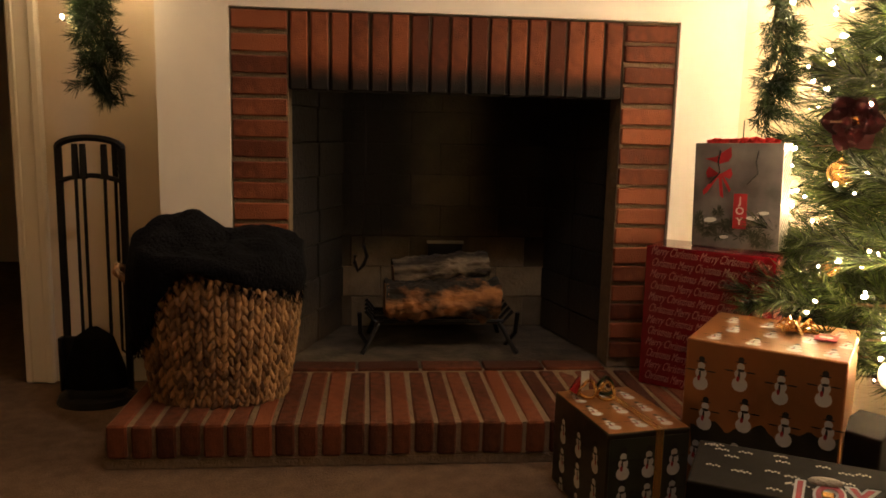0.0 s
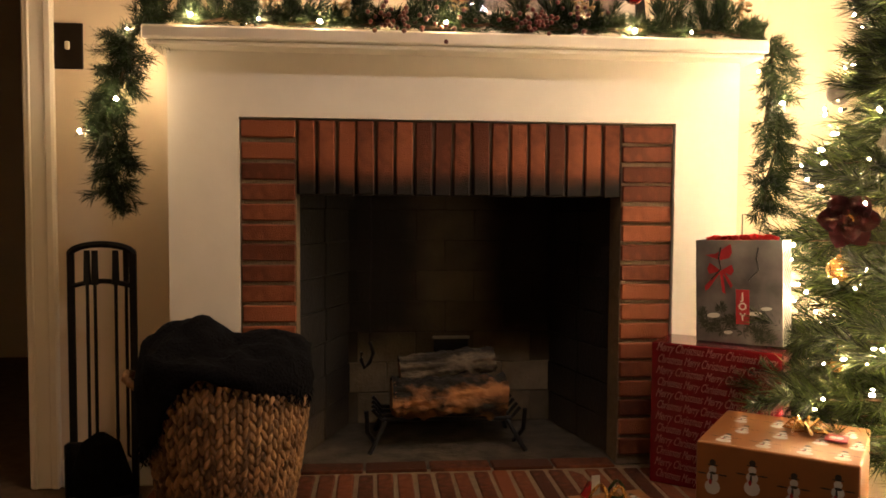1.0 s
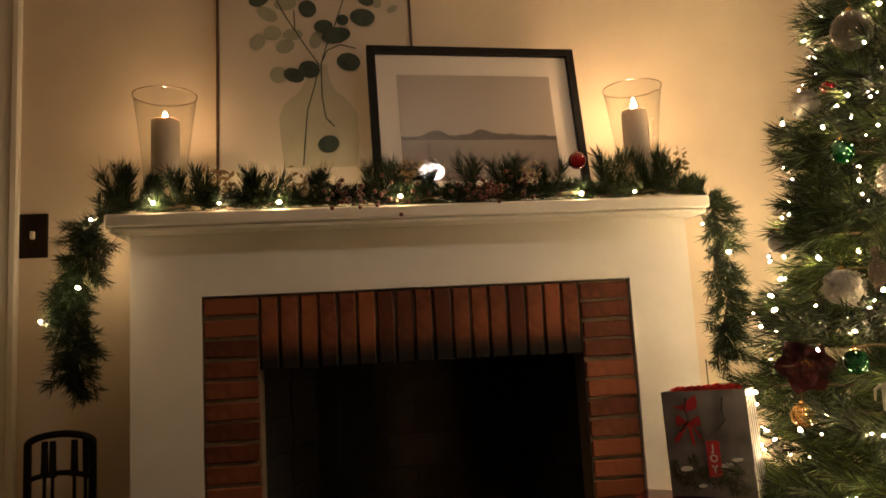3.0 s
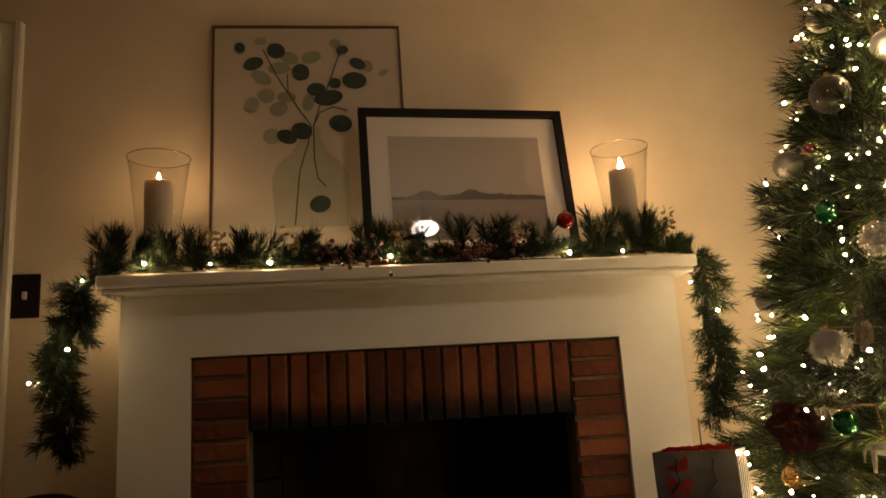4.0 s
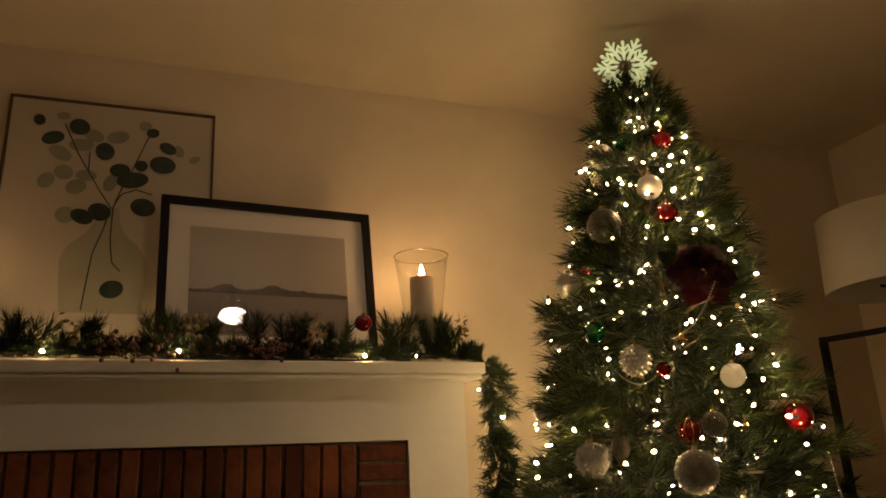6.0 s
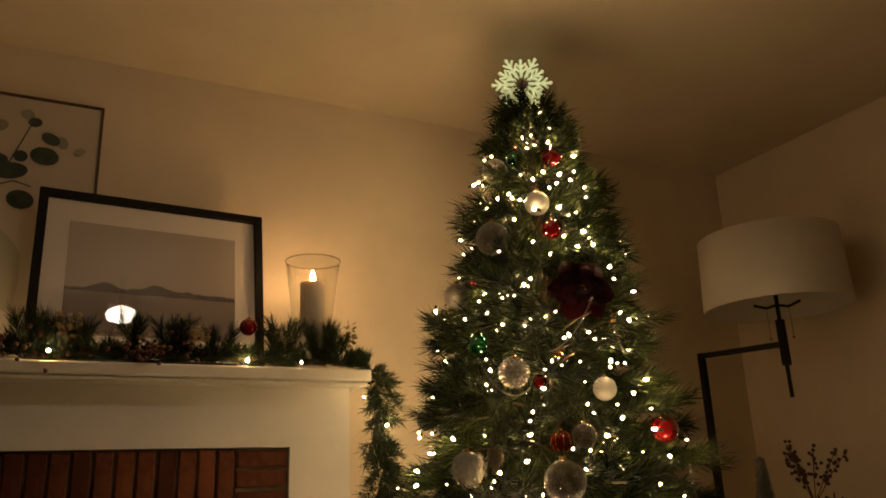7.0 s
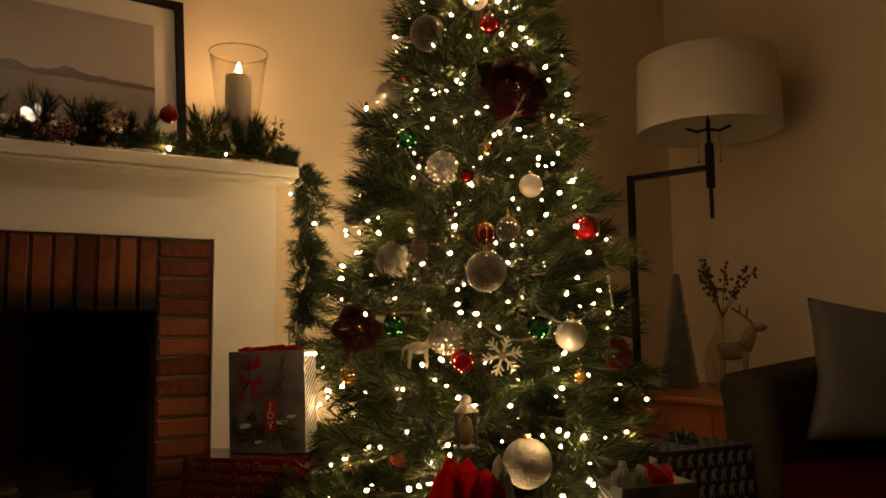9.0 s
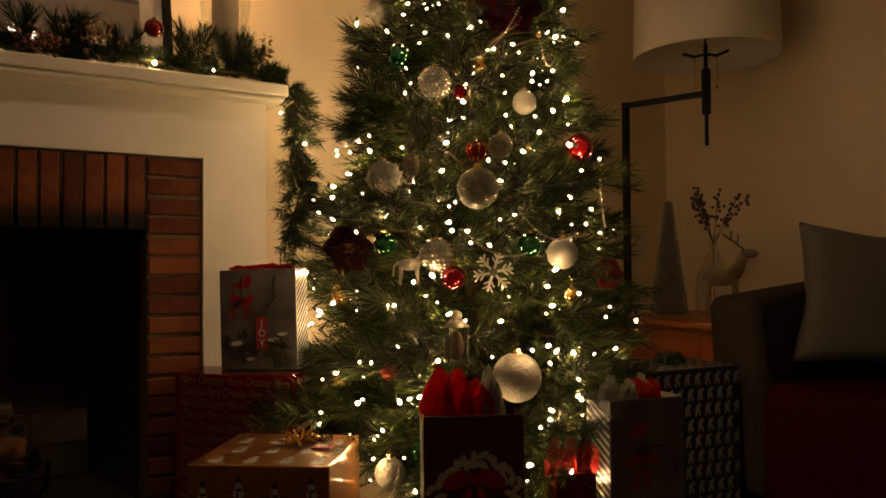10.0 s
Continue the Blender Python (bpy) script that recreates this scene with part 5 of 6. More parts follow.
for k in range(8):
    bm = B()
    a = 2 * math.pi * k / 8
    tube(bm, [(w * 0.62, GD * 0.62, GH + 0.004), (w * 0.62 + 0.03 * math.cos(a), GD * 0.62 + 0.03 * math.sin(a), GH + 0.03), (w * 0.62 + 0.05 * math.cos(a + 0.3), GD * 0.62 + 0.05 * math.sin(a + 0.3), GH + 0.012), (w * 0.62, GD * 0.62, GH + 0.006)], 0.004, 5)
    part("bow_loop", bm, M_GOLD, gd, "gold ribbon loop")
bm = B()
bx(bm, w * 0.62 + 0.04, w * 0.62 + 0.085, GD * 0.45, GD * 0.62, GH + 0.003, GH + 0.006, 0.001)
tgg = part("gift_tag", bm, M_REDINK, gd, "red gift tag")
bm = B()
for x in (0.055, 0.068):
    top_place(GH + 0.0065)(bm, w * 0.62 + x, GD * 0.53, 0.008, 0.014, 0)
part("tag_print", bm, M_WHITE, tgg)

# small gift before the hearth
sg = thing("small_gift", "small gold and green gift with ribbon on the carpet", "gift", pose(0.232, -0.775, FLOOR, 0, 0, 10), group="gifts")
SW, SD, SH = 0.188, 0.265, 0.182 - FLOOR
paper_box(sg, SW, SD, SH, mat("dark_bronze_print", (0.055, 0.038, 0.018), 0.32, 0.3, var=0.6, scale=22, color2=(0.012, 0.012, 0.008)))
bm = B()
bx(bm, 0.003, SW - 0.003, 0.003, SD - 0.003, SH - 0.001, SH + 0.0004)
part("top_panel", bm, M_GOLDWRAP, sg, "gold printed top")
bm = B()
bx(bm, 0.004, SW - 0.004, -0.0012, 0.001, 0.004, SH - 0.012)
part("front_panel", bm, mat("dark_green_print", (0.020, 0.022, 0.014), 0.35, var=0.4, scale=25), sg, "dark green printed front")
for c_ in range(3):
    for r_ in range(3):
        snowman(sg, 0.035 + 0.058 * c_, SH - 0.085 - 0.07 * r_, 0.75, 0.0028, front_place)
for y in (0.05, 0.13, 0.21):
    for x in (0.03, 0.09, 0.15):
        snowman(sg, x, y - 0.02, 0.7, 0.001, top_place(SH))
    for r_ in range(3):
        snowman(sg, y, SH - 0.09 - 0.07 * r_, 0.75, 0.001, left_place)
bm = B()
bx(bm, SW * 0.56, SW * 0.66, -0.004, -0.0032, 0.004, SH + 0.002)
bx(bm, SW * 0.56, SW * 0.66, -0.004, SD, SH + 0.0012, SH + 0.0024)
part("ribbon", bm, M_GOLD, sg, "gold ribbon")
for cx, cy, mt in ((0.05, 0.20, M_GOLD), (0.085, 0.18, M_GOLD), (0.10, 0.215, M_NEEDLE)):
    bm = B()
    tube(bm, [(cx + 0.02 * math.cos(a), cy + 0.008 * math.sin(2 * a), SH + 0.024 + 0.02 * math.sin(a)) for a in (2 * math.pi * k / 16 for k in range(17))], 0.004, 6)
    part("bow_loop", bm, mt, sg)
bm = B()
rod(bm, (0.02, 0.215, SH + 0.012), (0.045, 0.222, SH + 0.04), 0.012, 0.012, 14)
part("bell", bm, M_RED, sg, "little red bell")
bm = B()
bx(bm, 0.035, 0.055, 0.205, 0.207, SH + 0.02, SH + 0.065, 0.0006)
part("paper_tag", bm, M_WHITE, sg, "white paper tag")

# dark gift in front with lettered tag
w, rz = corner_box((0.285, -1.03), (0.565, -1.19), 0)
dg = thing("dark_gift", "black gift box with white pine-cone print and JOY tag", "gift", pose(0.285, -1.03, FLOOR, 0, 0, rz), group="gifts")
DH, DD = 0.205 - FLOOR, 0.20
paper_box(dg, w, DD, DH, M_DARKWRAP)
bm = B()
gg = np.random.default_rng(5)
for k in range(26):
    x, y = 0.02 + (w - 0.04) * gg.random(), 0.02 + (DD - 0.04) * gg.random()
    for q in range(5):
        top_place(DH)(bm, x + (q - 2) * 0.005, y + (q % 2) * 0.004, 0.0022, 0.0045, 0.001 + 0.00002 * (k * 5 + q))
tagged(part("cone_print", bm, mat("faded_print", (0.20, 0.19, 0.16), 0.5), dg, "printed white pine cones"), kind="stuff")
jy = thing("joy_ornament", "red and cream JOY letter ornament lying on the gift", "ornament", pose(0.475, -1.125, DH + FLOOR + 0.012, 28, 0, -22) @ Matrix.Scale(0.75, 4), group="gifts")
for i, (c_, s) in enumerate((("J", 0.075), ("O", 0.07), ("Y", 0.07))):
    le = words(c_, s, M_WHITE, jy, pose(-0.06 + i * 0.06, 0, 0.002), name="letter_edge")
    li = words(c_, s, M_REDINK, jy, pose(-0.06 + i * 0.06, 0, 0.005), name="letter")
    le.data.offset, li.data.offset = 0.007, 0.002
bm = B()
ball(bm, (0.0, 0.035, 0.006), 0.012, 12, 8, (3.0, 1, 0.6))
part("hat_brim", bm, M_SNOW, jy, "fluffy white hat brim", True)
bm = B()
bx(bm, -0.012, 0.012, -0.008, 0.008, 0.006, 0.010, 0.002)
part("buckle", bm, M_GOLD, jy)

# dark box by the gold gift, under the low branches
bb = thing("black_gift", "plain black gift box beside the gold gift", "gift", pose(0.80, -0.80, FLOOR, 0, 0, 38), group="gifts")
paper_box(bb, 0.17, 0.10, 0.205, M_DARKWRAP)

# red bag with tissue
rb = thing("wreath_gift_bag", "black and red gift bag with printed snowy wreath and red tissue", "gift bag", pose(0.828, -0.99, FLOOR, 0, 0, -26), group="gifts")
RBW, RBD, RBH = 0.208, 0.10, 0.462 - FLOOR
bm = B()
bx(bm, 0, RBW, 0, RBD, 0, RBH, 0.0015)
bmesh.ops.delete(bm, geom=[f for f in bm.faces if f.normal.z > 0.9], context="FACES")
bmesh.ops.solidify(bm, geom=bm.faces[:], thickness=0.0015)
part("bag_body", bm, mat("dark_red_card", (0.035, 0.006, 0.008), 0.35, var=0.3, scale=12), rb)
bm = B()
for k in range(60):
    a = 2 * math.pi * k / 60
    rr = 0.078 + 0.009 * gg.normal()
    disc(bm, RBW / 2 + rr * math.cos(a), RBH - 0.17 + rr * math.sin(a) * 1.05, 0.014, 0.007, -0.001 - 0.00002 * k, gg.random() * 3, 8)
part("wreath_print", bm, mat("print_snow", (0.30, 0.30, 0.28), 0.4, var=0.4, scale=60), rb, "printed snowy wreath")
bm = B()
for cx, cz, rx, rz_, ro in ((-0.035, 0.0, 0.032, 0.018, 0.4), (0.035, 0.0, 0.032, 0.018, -0.4), (0, 0, 0.011, 0.011, 0), (-0.02, -0.05, 0.01, 0.04, -0.3), (0.02, -0.05, 0.01, 0.04, 0.3)):
    disc(bm, RBW / 2 + cx, RBH - 0.13 + cz, rx, rz_, -0.0032 - 0.001 * rx, ro)
part("bow_print", bm, M_REDINK, rb, "printed red bow")
tissue(rb, 0.025, 0.125, 0.035, 0.065, RBH, 0.095, M_TISSUE, 8, 3)
tissue(rb, 0.125, 0.170, 0.05, 0.08, RBH, 0.095, M_WHITE, 12, 2)

# bag and big box at the tree's other side
cb = thing("bow_gift_bag", "pale grey gift bag with printed red bow and striped side", "gift bag", pose(1.335, -1.0, FLOOR, 0, 0, -12), group="gifts")
CW, CD, CH = 0.208, 0.11, 0.445 - FLOOR
bm = B()
bx(bm, 0, CW, 0, CD, 0, CH, 0.0015)
bmesh.ops.delete(bm, geom=[f for f in bm.faces if f.normal.z > 0.9], context="FACES")
bmesh.ops.solidify(bm, geom=bm.faces[:], thickness=0.0015)
part("bag_body", bm, M_BAGGREY, cb)
bm = B()
for k in range(25):
    z0 = -0.05 + k * 0.020
    pts = [(0.003, z0), (CD - 0.003, z0 + 0.05), (CD - 0.003, z0 + 0.057), (0.003, z0 + 0.007)]
    pts = [(y, min(max(z, 0.002), CH - 0.002)) for y, z in pts]
    if pts[2][1] - pts[0][1] > 0.004:
        bm.faces.new([bm.verts.new((-0.0012, y, z)) for y, z in pts])
part("stripes", bm, M_WHITE, cb, "white diagonal stripes")
bm = B()
bx(bm, -0.0006, 0.0004, 0.001, CD - 0.001, 0.001, CH - 0.001)
part("side_panel", bm, M_INK, cb, "black side panel")
for cx, cz, rx, rz_, ro in ((0.075, 0.405, 0.026, 0.018, 0.5), (0.060, 0.335, 0.028, 0.015, 0.3), (0.11, 0.335, 0.026, 0.015, -0.3), (0.085, 0.335, 0.01, 0.01, 0), (0.07, 0.29, 0.008, 0.032, -0.25), (0.10, 0.29, 0.008, 0.032, 0.25)):
    bm = B()
    disc(bm, cx, cz, rx, rz_, -0.0015 - 0.001 * rx, ro)
    part("bow_print", bm, M_REDINK, cb, "printed red ribbon shape")
tissue(cb, 0.02, 0.12, 0.02, 0.07, CH, 0.06, M_WHITE, 15, 4)
tissue(cb, 0.08, 0.16, 0.03, 0.08, CH, 0.05, M_TISSUE, 19, 3)

rg = thing("foil_gift", "small red gift topped with crumpled red foil paper", "gift", pose(1.215, -0.94, FLOOR, 0, 0, -25), group="gifts")
paper_box(rg, 0.10, 0.09, 0.31, M_REDWRAP)
tissue(rg, 0.005, 0.095, 0.02, 0.07, 0.33, 0.065, M_TISSUE, 41, 4, "foil_sheet")

nb = thing("navy_gift", "tall navy gift printed with white figures in rows", "gift", pose(1.76, -0.726, FLOOR, 0, 0, -7), group="gifts")
NW, ND, NH = 0.355, 0.24, 0.45 - FLOOR
paper_box(nb, NW, ND, NH, M_NAVY)
bm = B()
for r_ in range(10):
    for c_ in range(9):
        x, z = 0.022 + c_ * 0.0395 + (0.01 if r_ % 2 else 0), NH - 0.03 - r_ * 0.047
        if z > 0.02 and x < NW - 0.012:
            front_place(bm, x, z, 0.009, 0.013, 0.001)
            front_place(bm, x + 0.008, z + 0.012, 0.007, 0.006, 0.0013)
            front_place(bm, x - 0.006, z - 0.015, 0.004, 0.008, 0.0016)
            front_place(bm, x + 0.008, z - 0.014, 0.004, 0.008, 0.0019)
for r_ in range(5):
    for c_ in range(9):
        x, y = 0.022 + c_ * 0.0395, 0.025 + r_ * 0.046
        if x < NW - 0.012:
            top_place(NH)(bm, x, y, 0.011, 0.014, 0.001)
            top_place(NH)(bm, x + 0.008, y + 0.012, 0.006, 0.006, 0.0013)
part("figure_print", bm, mat("print_grey", (0.26, 0.26, 0.275), 0.45, var=0.2, scale=60), nb, "white printed figures, plain shapes")
M_GREENBOW = mat("green_bow", (0.012, 0.035, 0.02), 0.35, 0.2, var=0.3)
for k in range(9):
    bm = B()
    a = 2 * math.pi * k / 9
    tube(bm, [(NW * 0.5, ND * 0.5, NH + 0.004), (NW * 0.5 + 0.035 * math.cos(a), ND * 0.5 + 0.035 * math.sin(a), NH + 0.035), (NW * 0.5 + 0.05 * math.cos(a + 0.3), ND * 0.5 + 0.05 * math.sin(a + 0.3), NH + 0.012), (NW * 0.5, ND * 0.5, NH + 0.006)], 0.006, 5)
    part("bow_loop", bm, M_GREENBOW, nb, "dark green ribbon loop")

# ---- side table and what stands on it ----
M_PINE = mat("orange_pine", (0.32, 0.088, 0.020), 0.4, var=0.25, scale=18, bump=0.1, stretch=(1, 0.15, 1), coat=0.3)
st = thing("side_table", "orange-stained pine side table with a drawer", "side table", pose(2.2, -0.64, FLOOR))
TH = 0.568 - FLOOR
bm = B()
bx(bm, -0.02, 0.56, -0.0, 0.62, TH - 0.024, TH, 0.006, 2)
part("tabletop", bm, M_PINE, st)
bm = B()
bx(bm, 0.012, 0.53, 0.02, 0.60, TH - 0.17, TH - 0.025, 0.003)
part("apron", bm, M_PINE, st)
bm = B()
bx(bm, 0.002, 0.011, 0.10, 0.52, TH - 0.155, TH - 0.04, 0.003)
dr = part("drawer_front", bm, M_PINE, st)
bm = B()
rod(bm, (0.002, 0.31, TH - 0.098), (-0.012, 0.31, TH - 0.098), 0.008, 0.010, 12)
ball(bm, (-0.018, 0.31, TH - 0.098), 0.014, 14, 10)
part("knob", bm, M_PINE, dr, "turned wooden knob", True)
for x in (0.035, 0.505):
    for y in (0.045, 0.575):
        bm = B()
        bx(bm, x - 0.022, x + 0.022, y - 0.022, y + 0.022, 0, TH - 0.171, 0.003)
        part("leg", bm, M_PINE, st)
TZ = 0.569
ct = thing("glitter_cone_tree", "silver tinsel cone tree standing on the side table", "decoration", pose(2.47, -0.165, TZ))
bm = B()
rod(bm, (0, 0, 0), (0, 0, 0.46), 0.062, 0.006, 20)
part("cone", bm, mat("dull_silver", (0.13, 0.13, 0.135), 0.35, 0.7, var=0.5, scale=160, bump=0.8), ct)
gg = np.random.default_rng(31)
v = []
for k in range(1300):
    t = gg.random() ** 1.4
    a = gg.random() * 6.283
    r = 0.060 * (1 - t) + 0.005
    p = Vector((r * math.cos(a), r * math.sin(a), 0.020 + 0.445 * t))
    v.append((p, p + Vector((math.cos(a) * 0.006, math.sin(a) * 0.006, -0.010))))
needles("tinsel", v, 6, 0.012, 0.0016, M_TINSEL, ct, gg)
vs = thing("glass_bottle_vase", "clear glass bottle vase with dark berry stems", "vase", pose(2.56, -0.315, TZ))
bm = B()
lathe(bm, [(0.0, 0.002), (0.055, 0.002), (0.072, 0.03), (0.076, 0.09), (0.066, 0.16), (0.035, 0.22), (0.017, 0.26), (0.016, 0.31), (0.019, 0.315), (0.014, 0.312), (0.014, 0.26), (0.032, 0.22), (0.063, 0.16), (0.073, 0.09), (0.069, 0.03), (0.053, 0.005), (0.0, 0.005)], 32)
part("bottle", bm, M_GLASS, vs, "", True)
M_DRYBERRY = mat("dark_berry", (0.055, 0.022, 0.016), 0.5, var=0.4)
bm = B()
bmesh.ops.create_icosphere(bm, subdivisions=1, radius=0.0074)
BERRY = mesh_of("berry", bm, M_DRYBERRY, True)
for k in range(7):
    a = k * 0.9
    sp_ = 0.05 + 0.05 * gg.random()
    top = Vector((sp_ * math.cos(a), 0.12 * (k - 3) / 3.0, 0.44 + 0.07 * gg.random()))
    bm = B()
    pts = [Vector((0, 0, 0.01)), Vector((0, 0, 0.28)), Vector((0, 0, 0.30)).lerp(top, 0.5), top]
    tube(bm, pts, 0.0018, 5)
    stem = part("berry_stem", bm, M_DRYBERRY, vs, "", True)
    for q in range(15):
        o = new("berry", BERRY)
        o.parent, o.location = stem, Vector((0, 0, 0.30)).lerp(top, 0.35 + 0.65 * q / 14) + Vector(gg.normal(size=3)) * 0.009
de = thing("deer_figurine", "gold glittered standing deer figurine, plain shape", "figurine", pose(2.45, -0.435, TZ, 0, 0, -52) @ Matrix.Scale(0.98, 4))
bm = B()
ball(bm, (0, 0, 0.155), 0.036, 16, 10, (1.9, 0.85, 1))
for x in (-0.045, 0.05):
    for y in (-0.014, 0.014):
        rod(bm, (x * 1.05, y, 0.0), (x, y, 0.15), 0.0065, 0.013, 8)
tube(bm, [(0.045, 0, 0.165), (0.068, 0, 0.205), (0.080, 0, 0.236)], 0.032, 10, 0.020)
ball(bm, (0.102, 0, 0.245), 0.02, 12, 8, (1.7, 0.9, 0.9))
for s in (-1, 1):
    tube(bm, [(0.085, s * 0.01, 0.258), (0.05, s * 0.026, 0.290), (0.01, s * 0.034, 0.318)], 0.0042, 6)
    tube(bm, [(0.062, s * 0.022, 0.282), (0.066, s * 0.030, 0.316)], 0.0034, 6)
    tube(bm, [(0.038, s * 0.028, 0.298), (0.040, s * 0.036, 0.330)], 0.0034, 6)
part("figure", bm, mat("gold_glitter", (0.46, 0.38, 0.25), 0.25, 0.7, var=0.6, scale=220, bump=1.0, bscale=260), de, "", True)

# ---- floor lamp ----
fl = thing("floor_lamp", "black swing-arm floor lamp with white drum shade, unlit", "floor lamp", pose(2.453, 0.05, FLOOR))
LZ = 1.458 - FLOOR
bm = B()
lathe(bm, [(0.0, 0.025), (0.12, 0.025), (0.135, 0.018), (0.135, 0.0), (0.0, 0.0)], 32)
part("base", bm, M_IRON, fl)
bm = B()
bx(bm, -0.013, 0.013, -0.013, 0.013, 0.02, LZ + 0.013, 0.002)
part("pole", bm, M_IRON, fl)
AX, AY = 0.107, -0.34
bm = B()
m = Matrix.Translation((AX / 2, AY / 2, LZ)) @ Matrix.Rotation(math.atan2(AY, AX), 4, "Z") @ Matrix.Diagonal((math.hypot(AX, AY), 0.02, 0.022, 1))
bmesh.ops.create_cube(bm, size=1, matrix=m)
part("arm", bm, M_IRON, fl)
bm = B()
bx(bm, AX - 0.014, AX + 0.014, AY - 0.014, AY + 0.014, LZ - 0.085, LZ + 0.10, 0.003)
rod(bm, (AX, AY, LZ - 0.21), (AX, AY, LZ + 0.20), 0.008, seg=10)
part("stem", bm, M_IRON, fl)
bm = B()
tube(bm, [(AX - 0.065, AY + 0.06, LZ + 0.165), (AX - 0.03, AY + 0.03, LZ + 0.15), (AX, AY, LZ + 0.16), (AX + 0.03, AY - 0.03, LZ + 0.15), (AX + 0.065, AY - 0.06, LZ + 0.17)], 0.006, 6)
part("socket_arm", bm, M_IRON, fl)
for s in (-1, 1):
    bm = B()
    rod(bm, (AX + s * 0.03, AY - s * 0.03, LZ + 0.15), (AX + s * 0.03, AY - s * 0.03, LZ + 0.03), 0.0012, seg=5)
    ball(bm, (AX + s * 0.03, AY - s * 0.03, LZ + 0.025), 0.006, 8, 6)
    part("pull_chain", bm, M_GOLD, fl)
bm = B()
lathe(bm, [(0.285, 0.145), (0.275, 0.445), (0.272, 0.445), (0.282, 0.145), (0.285, 0.145)], 64, AX, AY)
bmesh.ops.translate(bm, verts=bm.verts, vec=(0, 0, LZ))
shade = part("shade", bm, mat("linen_shade", (0.66, 0.61, 0.52), 0.85, var=0.04, scale=12, bump=0.25, bscale=500), fl, "white linen drum shade", True)
bm = B()
for k in range(3):
    a = 2 * math.pi * k / 3
    rod(bm, (AX, AY, LZ + 0.43), (AX + 0.273 * math.cos(a), AY + 0.273 * math.sin(a), LZ + 0.435), 0.0025, seg=5)
rod(bm, (AX, AY, LZ + 0.19), (AX, AY, LZ + 0.435), 0.004, seg=6)
part("spider", bm, M_IRON, fl)

# ---- sofa ----
M_SOFA = mat("taupe_upholstery", (0.034, 0.026, 0.019), 0.9, var=0.2, scale=120, bump=0.4, bscale=500, spec=0.15)
so = thing("sofa", "taupe upholstered sofa against the side wall", "sofa", pose(2.12, -2.4, FLOOR))
bm = B()
bx(bm, 0.0, 0.78, 0.2, 1.55, 0.06, 0.42, 0.03, 3)
part("seat", bm, M_SOFA, so)
bm = B()
bx(bm, 0.56, 0.78, 0.2, 1.55, 0.421, 0.82, 0.05, 3)
part("backrest", bm, M_SOFA, so)
for y in (0.0, 1.552):
    bm = B()
    bx(bm, 0.0, 0.78, y, y + 0.2, 0.06, 0.70, 0.045, 4)
    bmesh.ops.rotate(bm, verts=bm.verts, cent=(0, y + 0.1, 0.4), matrix=Matrix.Rotation(radians(-5), 3, "Y"))
    part("arm", bm, M_SOFA, so)
for x in (0.05, 0.72):
    for y in (0.08, 1.66):
        bm = B()
        rod(bm, (x, y, 0), (x, y, 0.1), 0.016, 0.022, 10)
        part("foot", bm, M_BLACK, so)


def cushion(name, m, s, t, material, label):
    o = thing(name, label, "cushion", m, group="sofa cushions")
    bm = B()
    n = 22
    top, bot = [], []
    for i in range(n):
        a, b = [], []
        for j in range(n):
            u, v = 2 * i / (n - 1) - 1, 2 * j / (n - 1) - 1
            e = ((1 - u ** 4) * (1 - v ** 4)) ** 0.42 + 0.10 * (1 - abs(u) ** 12) * (1 - abs(v) ** 12)
            blunt = 0.07 * abs(u * v) ** 5
            pinch = 1 - 0.20 * (1 - abs(u) ** 1.6) * abs(v) ** 3 - blunt
            pinch2 = 1 - 0.20 * (1 - abs(v) ** 1.6) * abs(u) ** 3 - blunt
            x, z = s * u * pinch2, s * v * pinch
            th = t * e * (1 + 0.1 * noise.noise((u * 2, v * 2, s * 9)))
            a.append(bm.verts.new((x, -th, z)))
            b.append(bm.verts.new((x, th, z)))
        top.append(a)
        bot.append(b)
    for i in range(n - 1):
        for j in range(n - 1):
            bm.faces.new((top[i][j], top[i + 1][j], top[i + 1][j + 1], top[i][j + 1]))
            bm.faces.new((bot[i][j], bot[i][j + 1], bot[i + 1][j + 1], bot[i + 1][j]))
    bmesh.ops.remove_doubles(bm, verts=bm.verts, dist=0.0006)
    part("cover", bm, material, o, "", True)


cushion("throw_pillow", pose(2.50, -0.98, FLOOR + 0.69, -14, 7, -42), 0.25, 0.07, mat("grey_linen", (0.105, 0.102, 0.094), 0.9, var=0.12, scale=150, bump=0.4, bscale=500), "grey linen throw pillow leaning on the sofa arm")
cushion("throw_pillow", pose(2.70, -1.02, FLOOR + 0.66, -10, 6, -40), 0.22, 0.06, mat("red_velvet", (0.06, 0.004, 0.005), 0.8, var=0.3, scale=60, spec=0.1), "dark red throw pillow behind the grey one")
th_ = thing("throw_blanket", "dark red throw blanket draped over the sofa seat", "throw", pose(2.12, -2.4, FLOOR))
bm = B()
prof = [(-0.022, 0.05), (-0.024, 0.2), (-0.02, 0.36), (0.0, 0.428), (0.05, 0.437), (0.3, 0.436), (0.54, 0.437)]
rows_ = []
for j in range(26):
    y = 0.45 + 1.08 * j / 25
    rows_.append([bm.verts.new((x + 0.008 * noise.noise((x * 5, y * 9, z * 5)) - 0.004, y, z + 0.006 * abs(noise.noise((x * 8, y * 8, 2))))) for x, z in prof])
for a, b in zip(rows_, rows_[1:]):
    for k in range(len(prof) - 1):
        bm.faces.new((a[k], a[k + 1], b[k + 1], b[k]))
bmesh.ops.solidify(bm, geom=bm.faces[:], thickness=0.005)
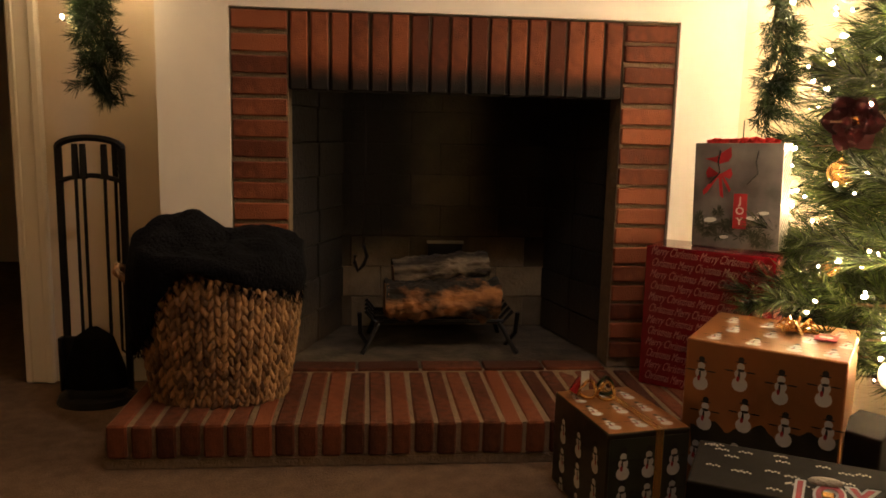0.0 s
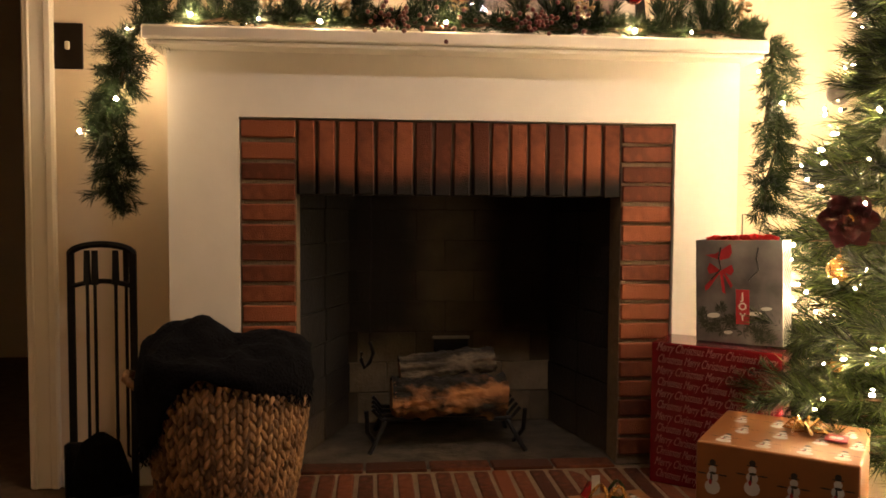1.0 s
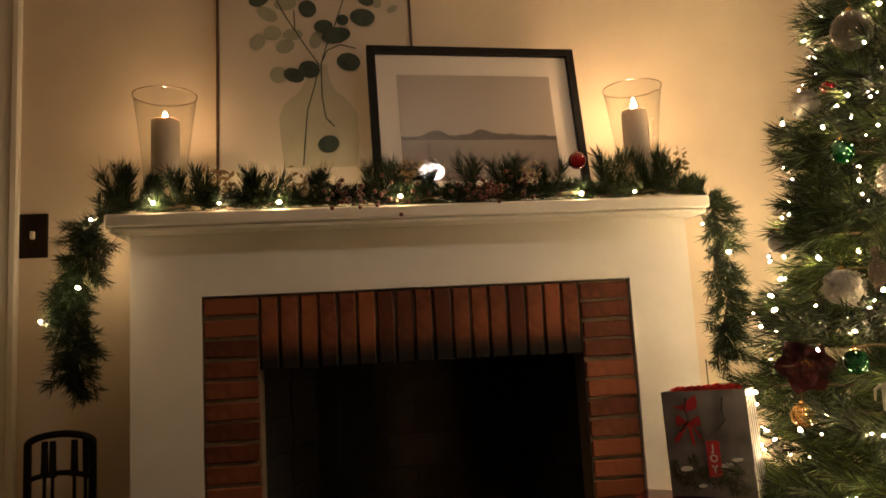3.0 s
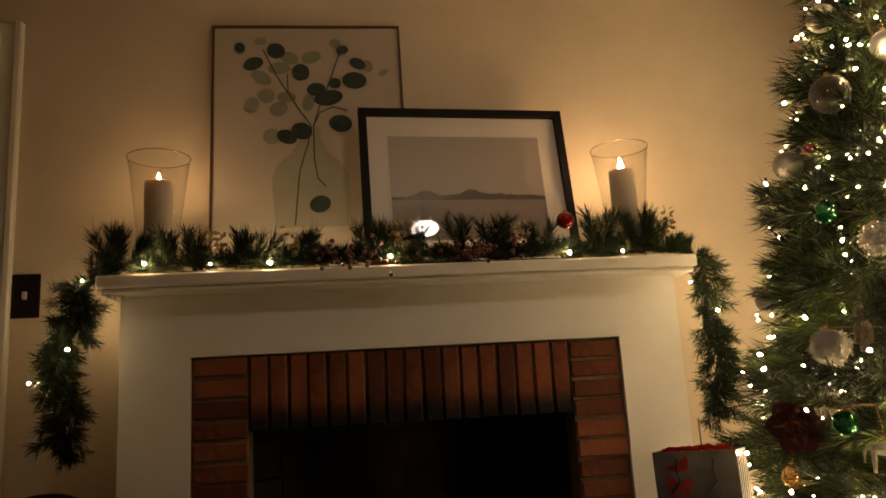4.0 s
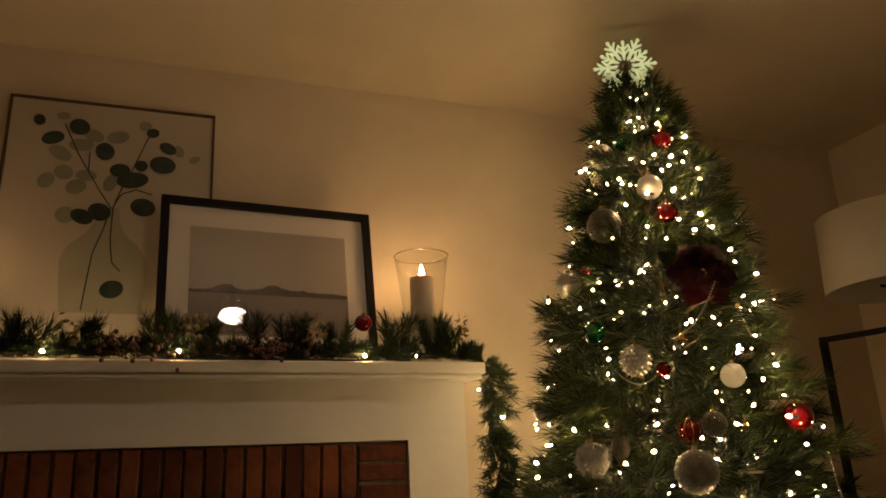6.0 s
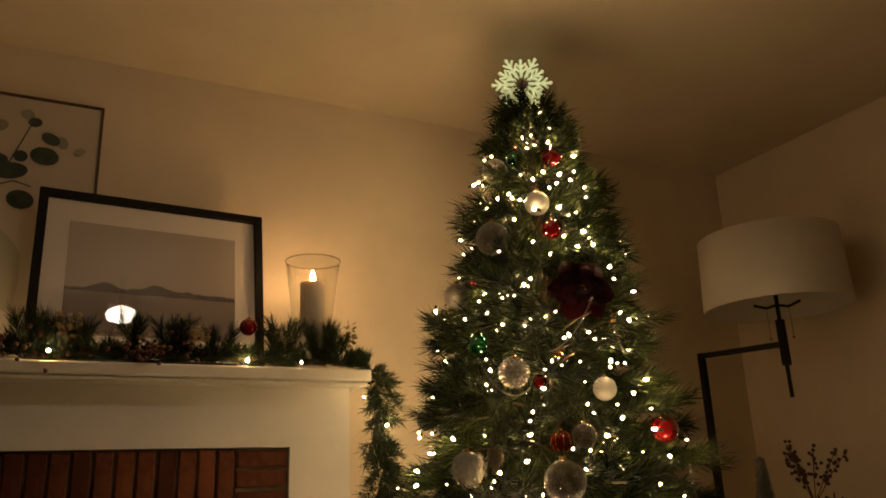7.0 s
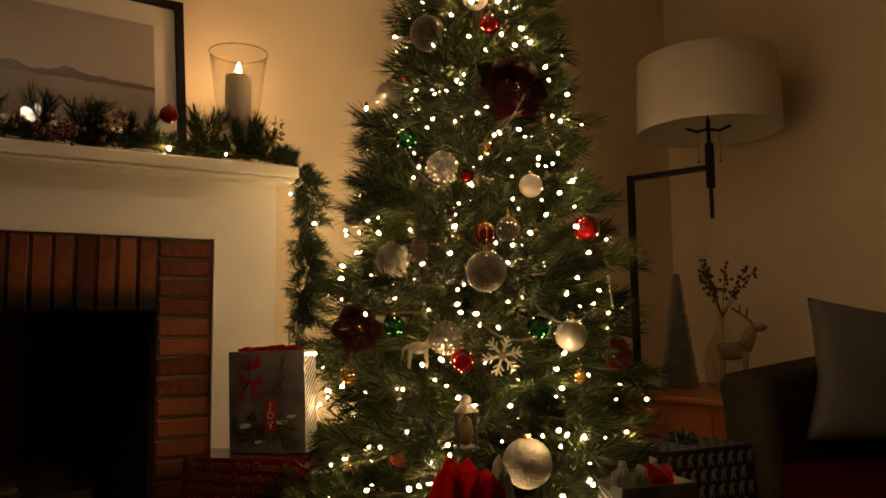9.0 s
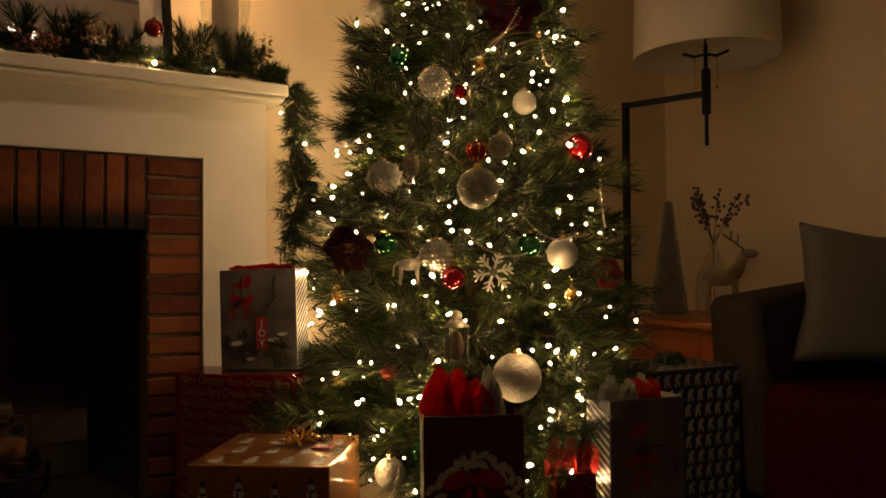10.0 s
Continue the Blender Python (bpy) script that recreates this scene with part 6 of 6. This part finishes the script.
part("cloth", bm, mat("red_throw", (0.055, 0.003, 0.004), 0.9, var=0.3, scale=80, bump=0.5, bscale=300, spec=0.1), th_, "", True)

# ---- bricks, last ----
g = np.random.default_rng(77)


def brick_mesh(name, sx, sy, sz, material, bev=0.0035):
    bm = B()
    bx(bm, -sx / 2, sx / 2, -sy / 2, sy / 2, -sz / 2, sz / 2, bev)
    return mesh_of(name, bm, material)


def lay(parent, me, x, y, z, jit=0.0015, name="brick"):
    o = new(name, me)
    o.matrix_basis = pose(x + g.normal() * jit * 0.5, y + g.normal() * jit, z + g.normal() * jit * 0.5, g.normal() * 0.4, g.normal() * 0.4, g.normal() * 0.4)
    o.parent = parent
    return o


su = tagged(thing("brick_surround", "red brick fireplace surround with soldier course", "fireplace surround"), kind="structure")
bm = B()
bx(bm, -0.636, -0.478, 0.015, 0.117, HEARTH, 1.10)
bx(bm, 0.478, 0.636, 0.015, 0.117, HEARTH, 1.10)
part("mortar_bed", bm, M_MORTAR, su, "grey mortar")
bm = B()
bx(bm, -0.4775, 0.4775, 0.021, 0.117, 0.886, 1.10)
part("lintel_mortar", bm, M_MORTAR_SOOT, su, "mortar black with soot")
P = (1.10 - HEARTH) / 17.5
jamb = brick_mesh("brick", 0.151, 0.10, P - 0.0105, M_BRICK)
for s in (-1, 1):
    for k in range(17):
        lay(su, jamb, s * 0.556, 0.056, 1.10 - 0.003 - P * (k + 0.5))
Q = 0.95 / 17
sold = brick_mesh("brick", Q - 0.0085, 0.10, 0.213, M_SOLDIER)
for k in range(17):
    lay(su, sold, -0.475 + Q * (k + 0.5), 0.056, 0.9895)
he = tagged(thing("brick_hearth", "raised red brick hearth with rowlock edge", "hearth"), kind="structure")
HF = -0.425
bm = B()
bx(bm, -0.862, 0.862, HF + 0.008, 0.018, FLOOR, HEARTH - 0.0035)
bx(bm, -0.872, 0.872, HF + 0.006, HF + 0.03, FLOOR, FLOOR + 0.026, 0.003)
part("mortar_bed", bm, M_MORTAR, he, "grey mortar")
n = 31
Q2 = 1.73 / n
HL = 0.405                                   # long rowlock pieces, then a course of stretchers
hb = brick_mesh("brick", Q2 - 0.0095, HL, 0.082, M_HEARTH, 0.005)
hb2 = brick_mesh("brick", 0.18, 0.078, 0.06, M_HEARTH, 0.003)
for k in range(5):
    lay(he, hb2, -0.378 + 0.189 * k, 0.034, HEARTH - 0.026, 0.001)
for k in range(n):
    x = -0.865 + Q2 * (k + 0.5)
    lay(he, hb, x, HF + HL / 2, HEARTH - 0.041, 0.001)
# fire bricks in the back and the splayed sides
M_ASHJOINT = sooty(mat("ash_joint", (0.10, 0.08, 0.052), 0.95, var=0.3, scale=20), 0.20, 0.42)
fb = tagged(thing("firebox_lining", "fire brick lining stained black with soot, pale back, sides coloured dim", "firebox lining"), kind="structure")
bm = B()
bx(bm, -0.40, 0.44, FB + 0.012, FB + 0.08, HEARTH, 1.11)
part("mortar_bed", bm, M_ASHJOINT, fb)
fm = brick_mesh("fire_brick", 0.2085, 0.05, 0.1085, M_FIREBRICK, 0.003)
for r_ in range(9):
    for c_ in range(5):
        x = -0.42 + 0.21 * (c_ + (0.5 if r_ % 2 else 0))
        if -0.33 < x < 0.40:
            lay(fb, fm, x, FB + 0.03, HEARTH + 0.054 + 0.110 * r_, 0.001, "fire_brick")
# splayed sides take the dimmed copy of the fire brick
fs = brick_mesh("fire_brick", 0.208, 0.05, 0.108, M_FIRESIDE_DIM, 0.003)
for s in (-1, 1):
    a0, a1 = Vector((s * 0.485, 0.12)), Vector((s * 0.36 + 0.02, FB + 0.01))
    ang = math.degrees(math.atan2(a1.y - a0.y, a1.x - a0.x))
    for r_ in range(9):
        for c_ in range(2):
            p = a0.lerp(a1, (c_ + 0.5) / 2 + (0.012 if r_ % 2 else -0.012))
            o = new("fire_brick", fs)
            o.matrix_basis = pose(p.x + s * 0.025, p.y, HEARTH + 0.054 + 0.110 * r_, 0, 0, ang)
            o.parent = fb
